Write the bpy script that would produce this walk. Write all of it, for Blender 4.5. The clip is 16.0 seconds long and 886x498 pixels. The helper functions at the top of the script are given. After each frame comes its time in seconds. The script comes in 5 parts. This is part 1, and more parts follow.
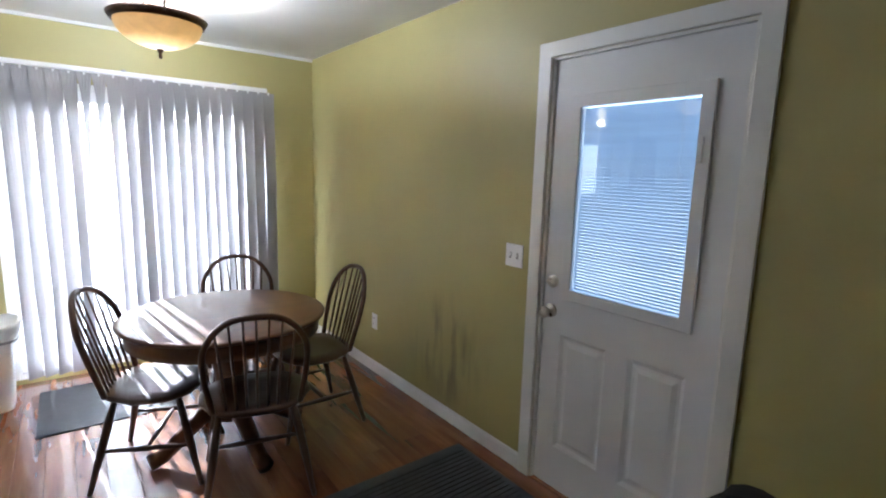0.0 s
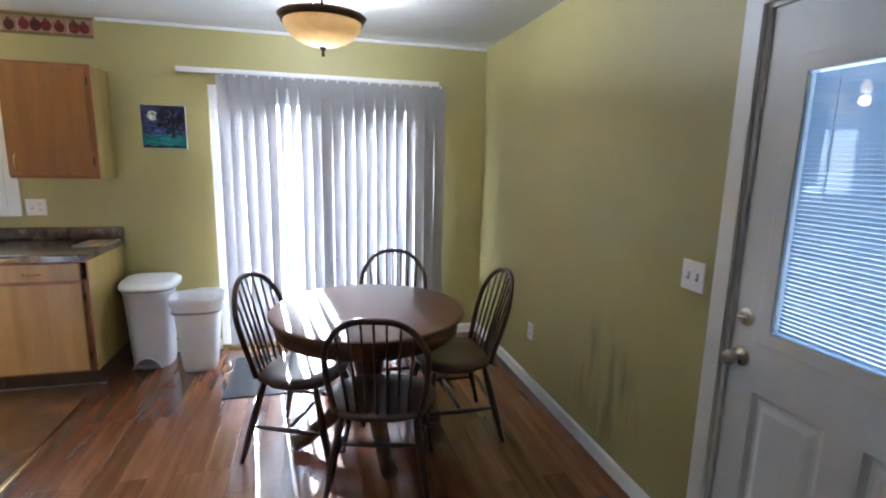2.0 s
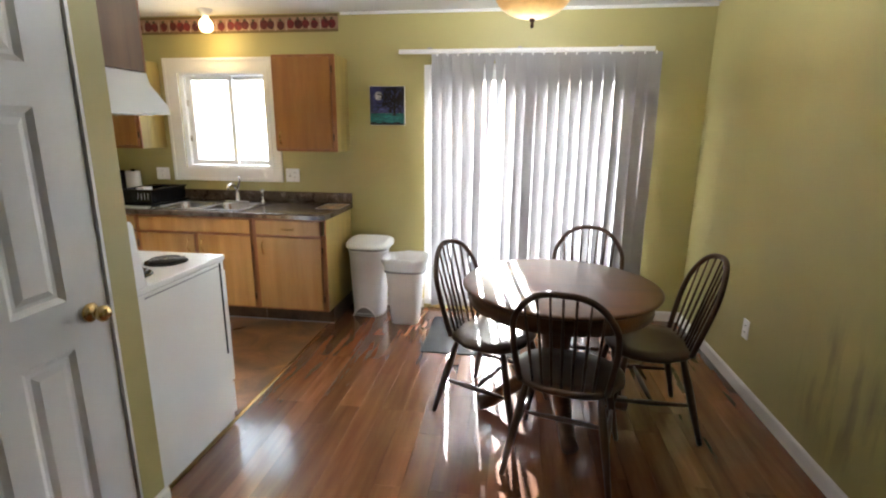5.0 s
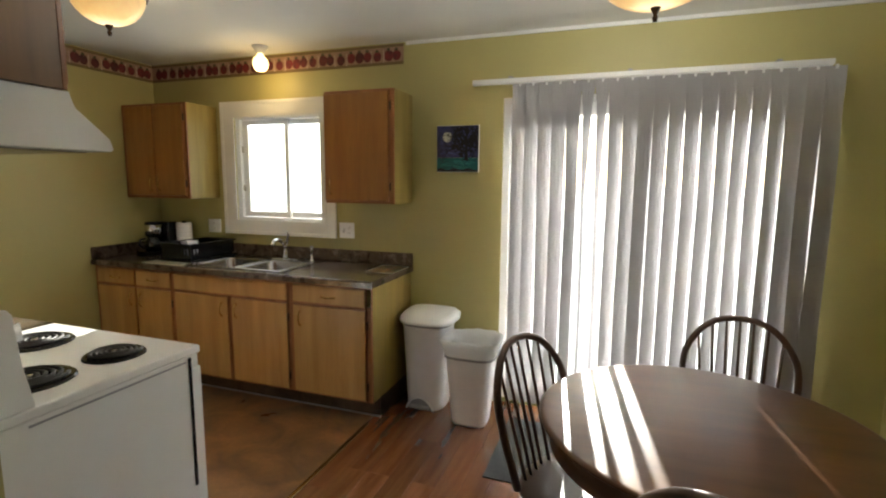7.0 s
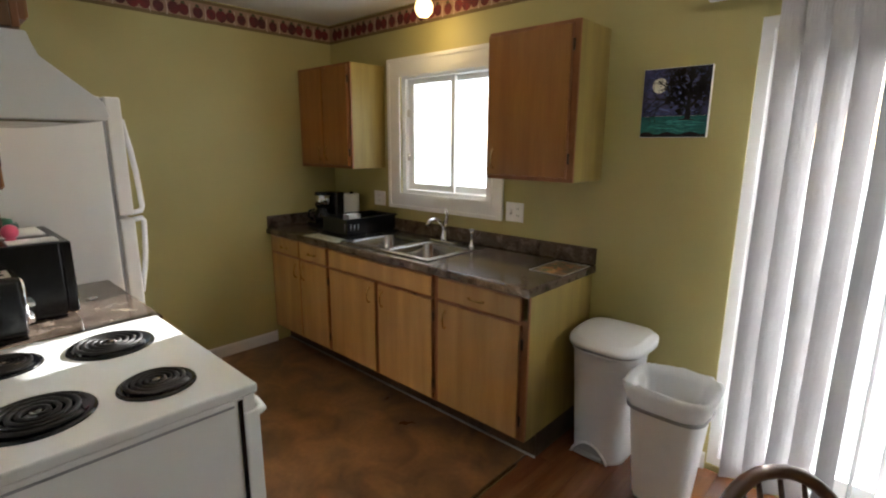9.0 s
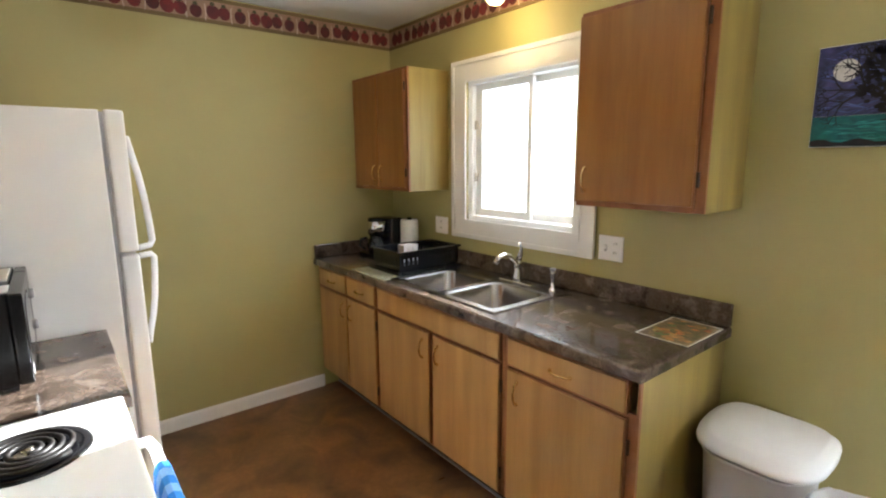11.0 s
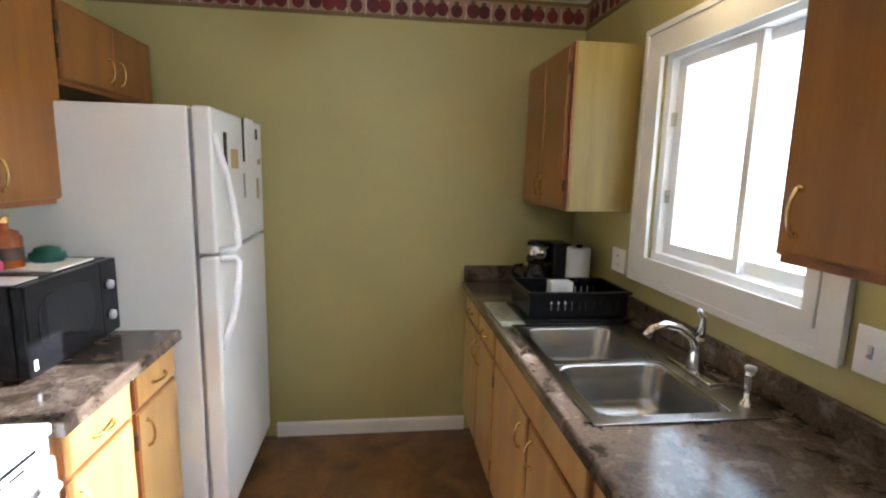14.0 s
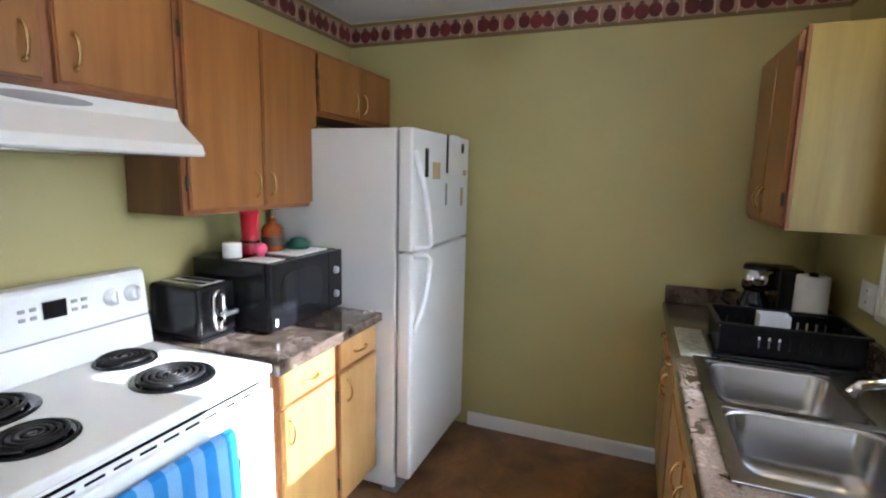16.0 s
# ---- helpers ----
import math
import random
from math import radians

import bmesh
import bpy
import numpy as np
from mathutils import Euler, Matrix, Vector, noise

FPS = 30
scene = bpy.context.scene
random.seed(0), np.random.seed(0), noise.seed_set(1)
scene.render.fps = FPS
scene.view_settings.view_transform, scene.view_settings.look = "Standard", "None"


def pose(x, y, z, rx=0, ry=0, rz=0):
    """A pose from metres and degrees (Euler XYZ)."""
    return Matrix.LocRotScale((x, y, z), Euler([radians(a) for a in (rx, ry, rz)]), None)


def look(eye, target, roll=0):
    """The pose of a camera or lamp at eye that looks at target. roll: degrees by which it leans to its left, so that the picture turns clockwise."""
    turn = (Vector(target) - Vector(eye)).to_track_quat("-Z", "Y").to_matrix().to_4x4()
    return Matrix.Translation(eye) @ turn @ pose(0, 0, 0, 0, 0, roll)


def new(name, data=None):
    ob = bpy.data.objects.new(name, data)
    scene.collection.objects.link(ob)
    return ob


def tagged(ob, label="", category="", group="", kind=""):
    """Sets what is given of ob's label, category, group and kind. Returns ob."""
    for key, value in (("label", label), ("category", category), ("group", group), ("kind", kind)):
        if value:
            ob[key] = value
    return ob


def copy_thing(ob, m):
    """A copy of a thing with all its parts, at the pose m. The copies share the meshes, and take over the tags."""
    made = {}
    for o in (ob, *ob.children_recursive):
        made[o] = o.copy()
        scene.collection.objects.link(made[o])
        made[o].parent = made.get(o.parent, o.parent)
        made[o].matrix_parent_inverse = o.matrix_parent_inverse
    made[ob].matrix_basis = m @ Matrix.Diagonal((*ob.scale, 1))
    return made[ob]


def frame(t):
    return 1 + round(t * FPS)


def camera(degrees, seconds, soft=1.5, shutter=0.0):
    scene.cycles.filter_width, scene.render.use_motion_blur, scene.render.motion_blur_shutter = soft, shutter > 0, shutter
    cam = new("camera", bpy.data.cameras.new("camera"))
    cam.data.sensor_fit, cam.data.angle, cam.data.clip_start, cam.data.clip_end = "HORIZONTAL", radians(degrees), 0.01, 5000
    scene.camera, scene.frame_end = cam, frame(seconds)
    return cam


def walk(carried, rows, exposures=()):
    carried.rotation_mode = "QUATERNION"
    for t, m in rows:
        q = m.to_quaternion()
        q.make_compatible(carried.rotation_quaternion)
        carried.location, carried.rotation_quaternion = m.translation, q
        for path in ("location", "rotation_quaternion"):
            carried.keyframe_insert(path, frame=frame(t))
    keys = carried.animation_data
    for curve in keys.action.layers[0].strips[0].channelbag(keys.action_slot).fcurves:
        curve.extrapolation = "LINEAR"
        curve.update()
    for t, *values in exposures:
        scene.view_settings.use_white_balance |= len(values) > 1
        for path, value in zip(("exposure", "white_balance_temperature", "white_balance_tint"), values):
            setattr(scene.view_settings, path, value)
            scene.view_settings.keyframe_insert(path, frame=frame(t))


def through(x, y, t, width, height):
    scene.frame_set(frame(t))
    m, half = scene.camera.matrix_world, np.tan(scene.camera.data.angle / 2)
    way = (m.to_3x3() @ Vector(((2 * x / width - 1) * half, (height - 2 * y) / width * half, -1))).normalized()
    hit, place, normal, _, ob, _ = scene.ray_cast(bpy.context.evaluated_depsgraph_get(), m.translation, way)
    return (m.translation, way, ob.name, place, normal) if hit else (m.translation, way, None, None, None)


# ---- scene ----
cam = camera(84.0, 16.0, soft=2.1)
PATH = [
    (0, (-0.053, 0.418, 1.530), (1.151, 1.983, 1.214), 1.58),
    (0.5, (0.063, 0.511, 1.523), (1.128, 2.173, 1.203), 1.83),
    (1, (0.201, 0.614, 1.535), (1.064, 2.386, 1.197), 1.62),
    (1.5, (0.261, 0.640, 1.540), (0.960, 2.481, 1.190), 1.33),
    (2, (0.326, 0.597, 1.535), (0.824, 2.501, 1.177), 1.26),
    (2.5, (0.365, 0.534, 1.534), (0.652, 2.480, 1.170), 1.18),
    (3, (0.376, 0.485, 1.531), (0.471, 2.445, 1.144), 0.59),
    (3.5, (0.373, 0.475, 1.519), (0.321, 2.416, 1.042), 0.35),
    (6, (0.299, 0.891, 1.524), (-0.079, 2.812, 1.116), 0.63),
    (6.5, (0.319, 1.157, 1.529), (-0.157, 3.077, 1.228), 0.68),
    (7, (0.288, 1.468, 1.497), (-0.363, 3.340, 1.231), 0.49),
    (7.5, (0.209, 1.711, 1.534), (-0.649, 3.490, 1.218), 0.55),
    (8, (0.165, 1.922, 1.512), (-0.902, 3.579, 1.168), 0.36),
    (8.5, (0.138, 2.104, 1.535), (-1.097, 3.628, 1.145), 0.25),
    (11, (-0.332, 2.701, 1.534), (-1.874, 3.927, 1.186), -0.46),
    (11.5, (-0.453, 2.865, 1.529), (-2.109, 3.952, 1.251), -0.45),
    (12, (-0.620, 3.010, 1.539), (-2.357, 3.963, 1.261), 0.14),
    (12.5, (-0.738, 3.081, 1.549), (-2.509, 3.966, 1.263), 0.47),
    (13, (-0.754, 3.253, 1.536), (-2.586, 4.002, 1.246), 0.86),
    (13.5, (-0.724, 3.461, 1.543), (-2.636, 3.955, 1.227), 1.08),
    (14, (-0.670, 3.570, 1.523), (-2.630, 3.816, 1.212), 1.36),
    (14.5, (-0.612, 3.667, 1.519), (-2.591, 3.696, 1.236), 1.55),
    (15, (-0.580, 3.748, 1.536), (-2.552, 3.562, 1.261), 1.39),
    (15.5, (-0.604, 3.837, 1.545), (-2.529, 3.380, 1.252), 1.42),
    (16, (-0.634, 3.862, 1.537), (-2.477, 3.144, 1.239), 1.23),]
EXPOSURES = [(0.0, 2.75, 5330, 10), (0.5, 2.68, 5330, 10), (1.0, 2.55, 5330, 10), (1.5, 2.5, 5280, 10), (2.0, 2.5, 5180, 10), (2.5, 2.33, 5120, 10), (3.5, 2.05, 5180, 10),
             (6.0, 2.9, 6650, 6), (6.5, 2.25, 6700, 5), (7.0, 1.84, 6650, 5), (7.5, 1.4, 6600, 6), (8.5, 1.52, 6350, 8), (11.0, 2.63, 6000, 9), (12.5, 2.44, 5850, 10),
             (14.5, 2.28, 5600, 11), (16.0, 2.17, 5300, 11)]
walk(cam, [(t, look(eye, target, roll)) for t, eye, target, roll in PATH], EXPOSURES)

# ---- plan, in metres ----
EAST, NORTH, WEST, SOUTH, HIGH = 1.73, 4.67, -3.39, -1.6, 2.44
KITCHEN_S, CLOSET = 2.15, -1.05      # the kitchen's south wall, the closet wall's face
SEAM = -1.108                        # where the wood floor meets the vinyl

# ---- light ----
SUN_WAY = Vector((0.12, -1.0, -0.43)).normalized()
world = bpy.data.worlds.new("sky")
scene.world = world
world.use_nodes = True
sky = world.node_tree.nodes.new("ShaderNodeTexSky")
sky.sky_type, sky.sun_disc = "NISHITA", False
sky.sun_elevation, sky.sun_rotation = math.asin(-SUN_WAY.z), math.atan2(-SUN_WAY.x, -SUN_WAY.y)
world.node_tree.nodes["Background"].inputs[1].default_value = 0.06
world.node_tree.links.new(sky.outputs[0], world.node_tree.nodes["Background"].inputs[0])


def lamp(name, kind, matrix, energy, colour, **more):
    data = bpy.data.lights.new(name, kind)
    data.energy, data.color = energy, colour
    for key, value in more.items():
        if key == "angle":
            data.angle = value
        elif key == "size":
            data.shape, data.size, data.size_y = "RECTANGLE", value[0], value[1]
        elif key == "radius":
            data.shadow_soft_size = value
    ob = new(name, data)
    ob.matrix_world = matrix
    return ob


lamp("sun", "SUN", look(-SUN_WAY * 20, (0, 0, 0)), 4.5, (1.0, 0.97, 0.92), angle=radians(0.5))
# the sky's light in the openings
lamp("patio_daylight", "AREA", look((0.47, NORTH + 0.134, 1.035), (0.47, 0, 1.035)), 3.8, (0.9, 0.96, 1.0), size=(1.7, 1.93))
lamp("window_daylight", "AREA", look((-2.165, NORTH + 0.114, 1.594), (-2.165, 0, 1.594)), 1.3, (0.9, 0.96, 1.0), size=(0.75, 0.77))
lamp("door_daylight", "AREA", look((EAST + 0.056, 1.5375, 1.41), (0, 1.5375, 1.41)), 0.07, (0.5, 0.72, 1.0), size=(0.51, 0.82))
# the lit bulbs
lamp("dining_bulb", "POINT", Matrix.Translation((0.384, 3.38, 2.28)), 11.0, (1.0, 0.97, 0.92), radius=0.05)
lamp("kitchen_bulb", "POINT", Matrix.Translation((-1.93, 3.19, 2.33)), 3.0, (1.0, 0.78, 0.5), radius=0.05)
lamp("sink_bulb", "POINT", Matrix.Translation((-2.13, 4.46, 2.2)), 0.65, (1.0, 0.7, 0.32), radius=0.05)


# ---- materials ----
def material(name, base, rough=0.5, metal=0.0, var=0.12, scale=6.0, grain=0.06, fine=120.0, bump=0.15, depth=0.002, rand=0.0,
             spec=0.5, coat=0.0, emit=None, island=False, stretch=(1, 1, 1), second=None, distort=0.0):
    """A painted, plastic, metal or wooden surface: broad variation, fine grain, relief."""
    m = bpy.data.materials.new(name)
    m.use_nodes = True
    nt = m.node_tree
    nodes, link = nt.nodes, nt.links.new
    b = nodes["Principled BSDF"]
    tc = nodes.new("ShaderNodeTexCoord")
    mp = nodes.new("ShaderNodeMapping")
    mp.inputs["Scale"].default_value = stretch
    link(tc.outputs["Object"], mp.inputs["Vector"])
    vec = mp.outputs["Vector"]
    info = nodes.new("ShaderNodeNewGeometry") if island else nodes.new("ShaderNodeObjectInfo")
    chance = info.outputs["Random Per Island"] if island else info.outputs["Random"]
    if rand:
        off = nodes.new("ShaderNodeVectorMath")
        off.operation = "MULTIPLY_ADD"
        cmb = nodes.new("ShaderNodeCombineXYZ")
        for i in range(3):
            link(chance, cmb.inputs[i])
        link(cmb.outputs[0], off.inputs[0])
        off.inputs[1].default_value = (31, 47, 19)
        link(vec, off.inputs[2])
        vec = off.outputs[0]
    n1 = nodes.new("ShaderNodeTexNoise")
    n1.inputs["Scale"].default_value, n1.inputs["Detail"].default_value = scale, 5
    n1.inputs["Distortion"].default_value = distort
    n2 = nodes.new("ShaderNodeTexNoise")
    n2.inputs["Scale"].default_value, n2.inputs["Detail"].default_value = fine, 3
    link(vec, n1.inputs["Vector"]), link(vec, n2.inputs["Vector"])
    ramp = nodes.new("ShaderNodeValToRGB")
    dark = second or tuple(c * (1 - var) for c in base)
    light = base if second else tuple(min(1, c * (1 + var)) for c in base)
    ramp.color_ramp.elements[0].position, ramp.color_ramp.elements[0].color = 0.32, (*dark, 1)
    ramp.color_ramp.elements[1].position, ramp.color_ramp.elements[1].color = 0.68, (*light, 1)
    link(n1.outputs["Fac"], ramp.inputs["Fac"])
    hsv = nodes.new("ShaderNodeHueSaturation")
    link(ramp.outputs["Color"], hsv.inputs["Color"])
    val = nodes.new("ShaderNodeMath")
    val.operation, val.inputs[1].default_value, val.inputs[2].default_value = "MULTIPLY_ADD", 2 * grain, 1 - grain
    link(n2.outputs["Fac"], val.inputs[0])
    out = val.outputs[0]
    if rand:
        v2 = nodes.new("ShaderNodeMath")
        v2.operation, v2.inputs[1].default_value, v2.inputs[2].default_value = "MULTIPLY_ADD", 2 * rand, 1 - rand
        link(chance, v2.inputs[0])
        mul = nodes.new("ShaderNodeMath")
        mul.operation = "MULTIPLY"
        link(out, mul.inputs[0]), link(v2.outputs[0], mul.inputs[1])
        out = mul.outputs[0]
    link(out, hsv.inputs["Value"])
    link(hsv.outputs["Color"], b.inputs["Base Color"])
    rr = nodes.new("ShaderNodeMath")
    rr.operation, rr.inputs[1].default_value, rr.inputs[2].default_value = "MULTIPLY_ADD", 0.25 * rough, rough * 0.87
    link(n1.outputs["Fac"], rr.inputs[0])
    link(rr.outputs[0], b.inputs["Roughness"])
    b.inputs["Metallic"].default_value = metal
    b.inputs["Specular IOR Level"].default_value = spec
    b.inputs["Coat Weight"].default_value = coat
    b.inputs["Coat Roughness"].default_value = 0.12
    if bump:
        bp = nodes.new("ShaderNodeBump")
        bp.inputs["Strength"].default_value, bp.inputs["Distance"].default_value = bump, depth
        link(n2.outputs["Fac"], bp.inputs["Height"])
        link(bp.outputs["Normal"], b.inputs["Normal"])
    if emit:
        b.inputs["Emission Color"].default_value, b.inputs["Emission Strength"].default_value = (*emit[0], 1), emit[1]
    return m


def glass_material():
    m = bpy.data.materials.new("clear_glass")
    m.use_nodes = True
    b = m.node_tree.nodes["Principled BSDF"]
    b.inputs["Base Color"].default_value = (0.97, 0.99, 0.98, 1)
    b.inputs["Roughness"].default_value, b.inputs["Transmission Weight"].default_value, b.inputs["IOR"].default_value = 0.0, 1.0, 1.45
    return m


def translucent_material(name, base, through):
    m = material(name, base, rough=0.6, var=0.04, scale=3, grain=0.05, fine=240, bump=0.08, rand=0.05)
    nt = m.node_tree
    mix, tr = nt.nodes.new("ShaderNodeMixShader"), nt.nodes.new("ShaderNodeBsdfTranslucent")
    tr.inputs["Color"].default_value = (*base, 1)
    mix.inputs[0].default_value = through
    b, o = nt.nodes["Principled BSDF"], nt.nodes["Material Output"]
    nt.links.new(b.outputs[0], mix.inputs[1]), nt.links.new(tr.outputs[0], mix.inputs[2]), nt.links.new(mix.outputs[0], o.inputs["Surface"])
    return m


def stone_laminate():
    """Worktop laminate: brown, grey and cream mottling."""
    m = material("worktop_laminate", (0.16, 0.12, 0.1), rough=0.15, var=0.2, scale=9, grain=0.2, fine=90, bump=0.03, spec=0.5, coat=0.15)
    nt = m.node_tree
    nodes, link = nt.nodes, nt.links.new
    tc = nodes.new("ShaderNodeTexCoord")
    a, v = nodes.new("ShaderNodeTexNoise"), nodes.new("ShaderNodeTexNoise")
    a.inputs["Scale"].default_value, a.inputs["Detail"].default_value, a.inputs["Distortion"].default_value = 13, 8, 0.45
    v.inputs["Scale"].default_value, v.inputs["Detail"].default_value = 90, 5
    link(tc.outputs["Object"], a.inputs["Vector"]), link(tc.outputs["Object"], v.inputs["Vector"])
    add = nodes.new("ShaderNodeMath")
    add.operation, add.inputs[1].default_value = "MULTIPLY_ADD", 0.3
    link(v.outputs["Fac"], add.inputs[0]), link(a.outputs["Fac"], add.inputs[2])
    ramp = nodes.new("ShaderNodeValToRGB")
    stops = ((0.47, (0.032, 0.022, 0.016)), (0.57, (0.075, 0.05, 0.036)), (0.64, (0.112, 0.086, 0.069)), (0.69, (0.085, 0.056, 0.04)), (0.78, (0.15, 0.118, 0.094)), (0.92, (0.22, 0.185, 0.155)))
    els = ramp.color_ramp.elements
    for i, (p, c) in enumerate(stops):
        e = els[i] if i < 2 else els.new(p)
        e.position, e.color = p, (*c, 1)
    link(add.outputs[0], ramp.inputs["Fac"])
    link(ramp.outputs["Color"], nodes["Principled BSDF"].inputs["Base Color"])
    return m


def lit_shade():
    """Alabaster glass over a bulb: palest at the middle, amber towards the rim."""
    m = material("lit_alabaster_glass", (0.85, 0.68, 0.42), rough=0.35, var=0.1, scale=9, emit=((1.0, 0.7, 0.36), 0.2), distort=1.5)
    nt = m.node_tree
    nodes, link = nt.nodes, nt.links.new
    b = nodes["Principled BSDF"]
    tc, flat, size = nodes.new("ShaderNodeTexCoord"), nodes.new("ShaderNodeVectorMath"), nodes.new("ShaderNodeVectorMath")
    flat.operation, size.operation = "MULTIPLY", "LENGTH"
    flat.inputs[1].default_value = (1, 1, 0)
    veins = nodes.new("ShaderNodeTexNoise")
    veins.inputs["Scale"].default_value, veins.inputs["Detail"].default_value, veins.inputs["Distortion"].default_value = 12, 4, 1.5
    add = nodes.new("ShaderNodeMath")
    add.operation, add.inputs[1].default_value = "MULTIPLY_ADD", 0.06
    ramp = nodes.new("ShaderNodeValToRGB")
    els = ramp.color_ramp.elements
    els[0].position, els[0].color = 0.04, (0.62, 0.5, 0.3, 1)
    els[1].position, els[1].color = 0.2, (0.1, 0.05, 0.012, 1)
    mid = els.new(0.12)
    mid.color = (0.3, 0.18, 0.06, 1)
    link(tc.outputs["Object"], flat.inputs[0]), link(flat.outputs[0], size.inputs[0]), link(tc.outputs["Object"], veins.inputs["Vector"])
    link(veins.outputs["Fac"], add.inputs[0]), link(size.outputs["Value"], add.inputs[2]), link(add.outputs[0], ramp.inputs["Fac"])
    link(ramp.outputs["Color"], b.inputs["Emission Color"])
    b.inputs["Emission Strength"].default_value = 0.8
    return m


def canvas_sky():
    """The painted night: blue and violet brush marks above, teal grass below."""
    m = material("night_canvas", (0.075, 0.075, 0.22), rough=0.45, second=(0.008, 0.009, 0.035), scale=16, grain=0.4, fine=60, bump=0.3, distort=1.2)
    return m


WALL = material("olive_wall_paint", (0.42, 0.37, 0.15), rough=0.5, var=0.05, scale=1.3, grain=0.03, fine=260, bump=0.12, depth=0.001)


def smudged_wall():
    """The same paint with grey scuffs rubbed into it at chair height."""
    m = material("scuffed_olive_paint", (0.42, 0.37, 0.15), rough=0.5, var=0.05, scale=1.3, grain=0.03, fine=260, bump=0.12, depth=0.001)
    nt = m.node_tree
    nodes, link = nt.nodes, nt.links.new
    tc, mp, ns = nodes.new("ShaderNodeTexCoord"), nodes.new("ShaderNodeMapping"), nodes.new("ShaderNodeTexNoise")
    mp.inputs["Scale"].default_value = (1, 9, 1.6)
    ns.inputs["Scale"].default_value, ns.inputs["Detail"].default_value = 1.6, 4
    link(tc.outputs["Object"], mp.inputs["Vector"]), link(mp.outputs["Vector"], ns.inputs["Vector"])
    ball = nodes.new("ShaderNodeMapping")
    ball.vector_type = "TEXTURE"
    ball.inputs["Location"].default_value, ball.inputs["Scale"].default_value = (1.73, 2.69, 0.44), (1, 0.42, 0.4)
    link(tc.outputs["Object"], ball.inputs["Vector"])
    ln = nodes.new("ShaderNodeVectorMath")
    ln.operation = "LENGTH"
    link(ball.outputs["Vector"], ln.inputs[0])
    near, streak, mask = nodes.new("ShaderNodeMapRange"), nodes.new("ShaderNodeMapRange"), nodes.new("ShaderNodeMath")
    for node, values in ((near, (0.35, 1.0, 1.0, 0.0)), (streak, (0.45, 0.66, 0.0, 0.75))):
        for k, v in enumerate(values):
            node.inputs[k + 1].default_value = v
    link(ln.outputs["Value"], near.inputs[0]), link(ns.outputs["Fac"], streak.inputs[0])
    mask.operation = "MULTIPLY"
    link(near.outputs[0], mask.inputs[0]), link(streak.outputs[0], mask.inputs[1])
    b = nodes["Principled BSDF"]
    paint = b.inputs["Base Color"].links[0].from_socket
    mix = nodes.new("ShaderNodeMix")
    mix.data_type = "RGBA"
    mix.inputs["B"].default_value = (0.17, 0.15, 0.085, 1)
    link(mask.outputs[0], mix.inputs["Factor"])
    link(paint, mix.inputs["A"])
    link(mix.outputs["Result"], b.inputs["Base Color"])
    return m


CEIL = material("ceiling_paint", (0.74, 0.73, 0.71), rough=0.85, var=0.03, scale=2, grain=0.05, fine=150, bump=0.5, depth=0.003)
WHITE = material("white_trim_paint", (0.78, 0.78, 0.77), rough=0.35, var=0.04, scale=3, grain=0.03, fine=180, bump=0.06)
DOORPAINT = material("white_door_paint", (0.74, 0.75, 0.78), rough=0.38, var=0.03, scale=3, grain=0.02, fine=200, bump=0.06)
VINYL = material("white_vinyl", (0.85, 0.85, 0.85), rough=0.4, var=0.03, grain=0.02)
APPLIANCE = material("white_enamel", (0.8, 0.8, 0.79), rough=0.22, var=0.02, scale=2, grain=0.02, fine=300, bump=0.1, depth=0.0006)
FRIDGE = material("textured_white_enamel", (0.76, 0.76, 0.75), rough=0.4, var=0.02, scale=2, grain=0.03, fine=420, bump=0.3, depth=0.001)
PLASTIC = material("white_plastic", (0.84, 0.84, 0.86), rough=0.4, var=0.03, grain=0.02, bump=0.03)
BAG = translucent_material("white_bin_liner", (0.85, 0.85, 0.85), 0.4)
GREY = material("grey_plastic", (0.3, 0.3, 0.32), rough=0.45)
PLANK = material("laminate_plank", (0.235, 0.095, 0.04), second=(0.135, 0.047, 0.019), rough=0.17, scale=3.2, grain=0.16, fine=26, bump=0.03, rand=0.22,
                 stretch=(5.5, 0.55, 1), spec=0.6, coat=0.6)
SUBFLOOR = material("floor_underlay", (0.05, 0.03, 0.02), rough=0.8)
VINYLFLOOR = material("brown_vinyl_floor", (0.265, 0.13, 0.052), second=(0.1, 0.049, 0.023), rough=0.29, scale=4.5, grain=0.25, fine=40, bump=0.1, distort=0.6)
BRASS = material("brass", (0.75, 0.55, 0.25), rough=0.25, metal=1.0, var=0.1)
NICKEL = material("satin_nickel", (0.62, 0.58, 0.52), rough=0.28, metal=1.0)
CHROME = material("chrome", (0.8, 0.8, 0.82), rough=0.09, metal=1.0, var=0.02, grain=0.01, bump=0)
STEEL = material("brushed_steel", (0.38, 0.365, 0.35), rough=0.24, metal=1.0, var=0.06, scale=2.5, fine=60, grain=0.01, bump=0)
SILVER = material("satin_silver", (0.75, 0.75, 0.76), rough=0.38, metal=0.7, var=0.04)
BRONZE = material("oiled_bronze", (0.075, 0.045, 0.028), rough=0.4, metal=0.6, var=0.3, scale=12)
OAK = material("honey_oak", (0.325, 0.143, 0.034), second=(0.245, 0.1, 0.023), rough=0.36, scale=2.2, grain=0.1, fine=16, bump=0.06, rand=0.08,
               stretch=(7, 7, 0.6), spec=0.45)
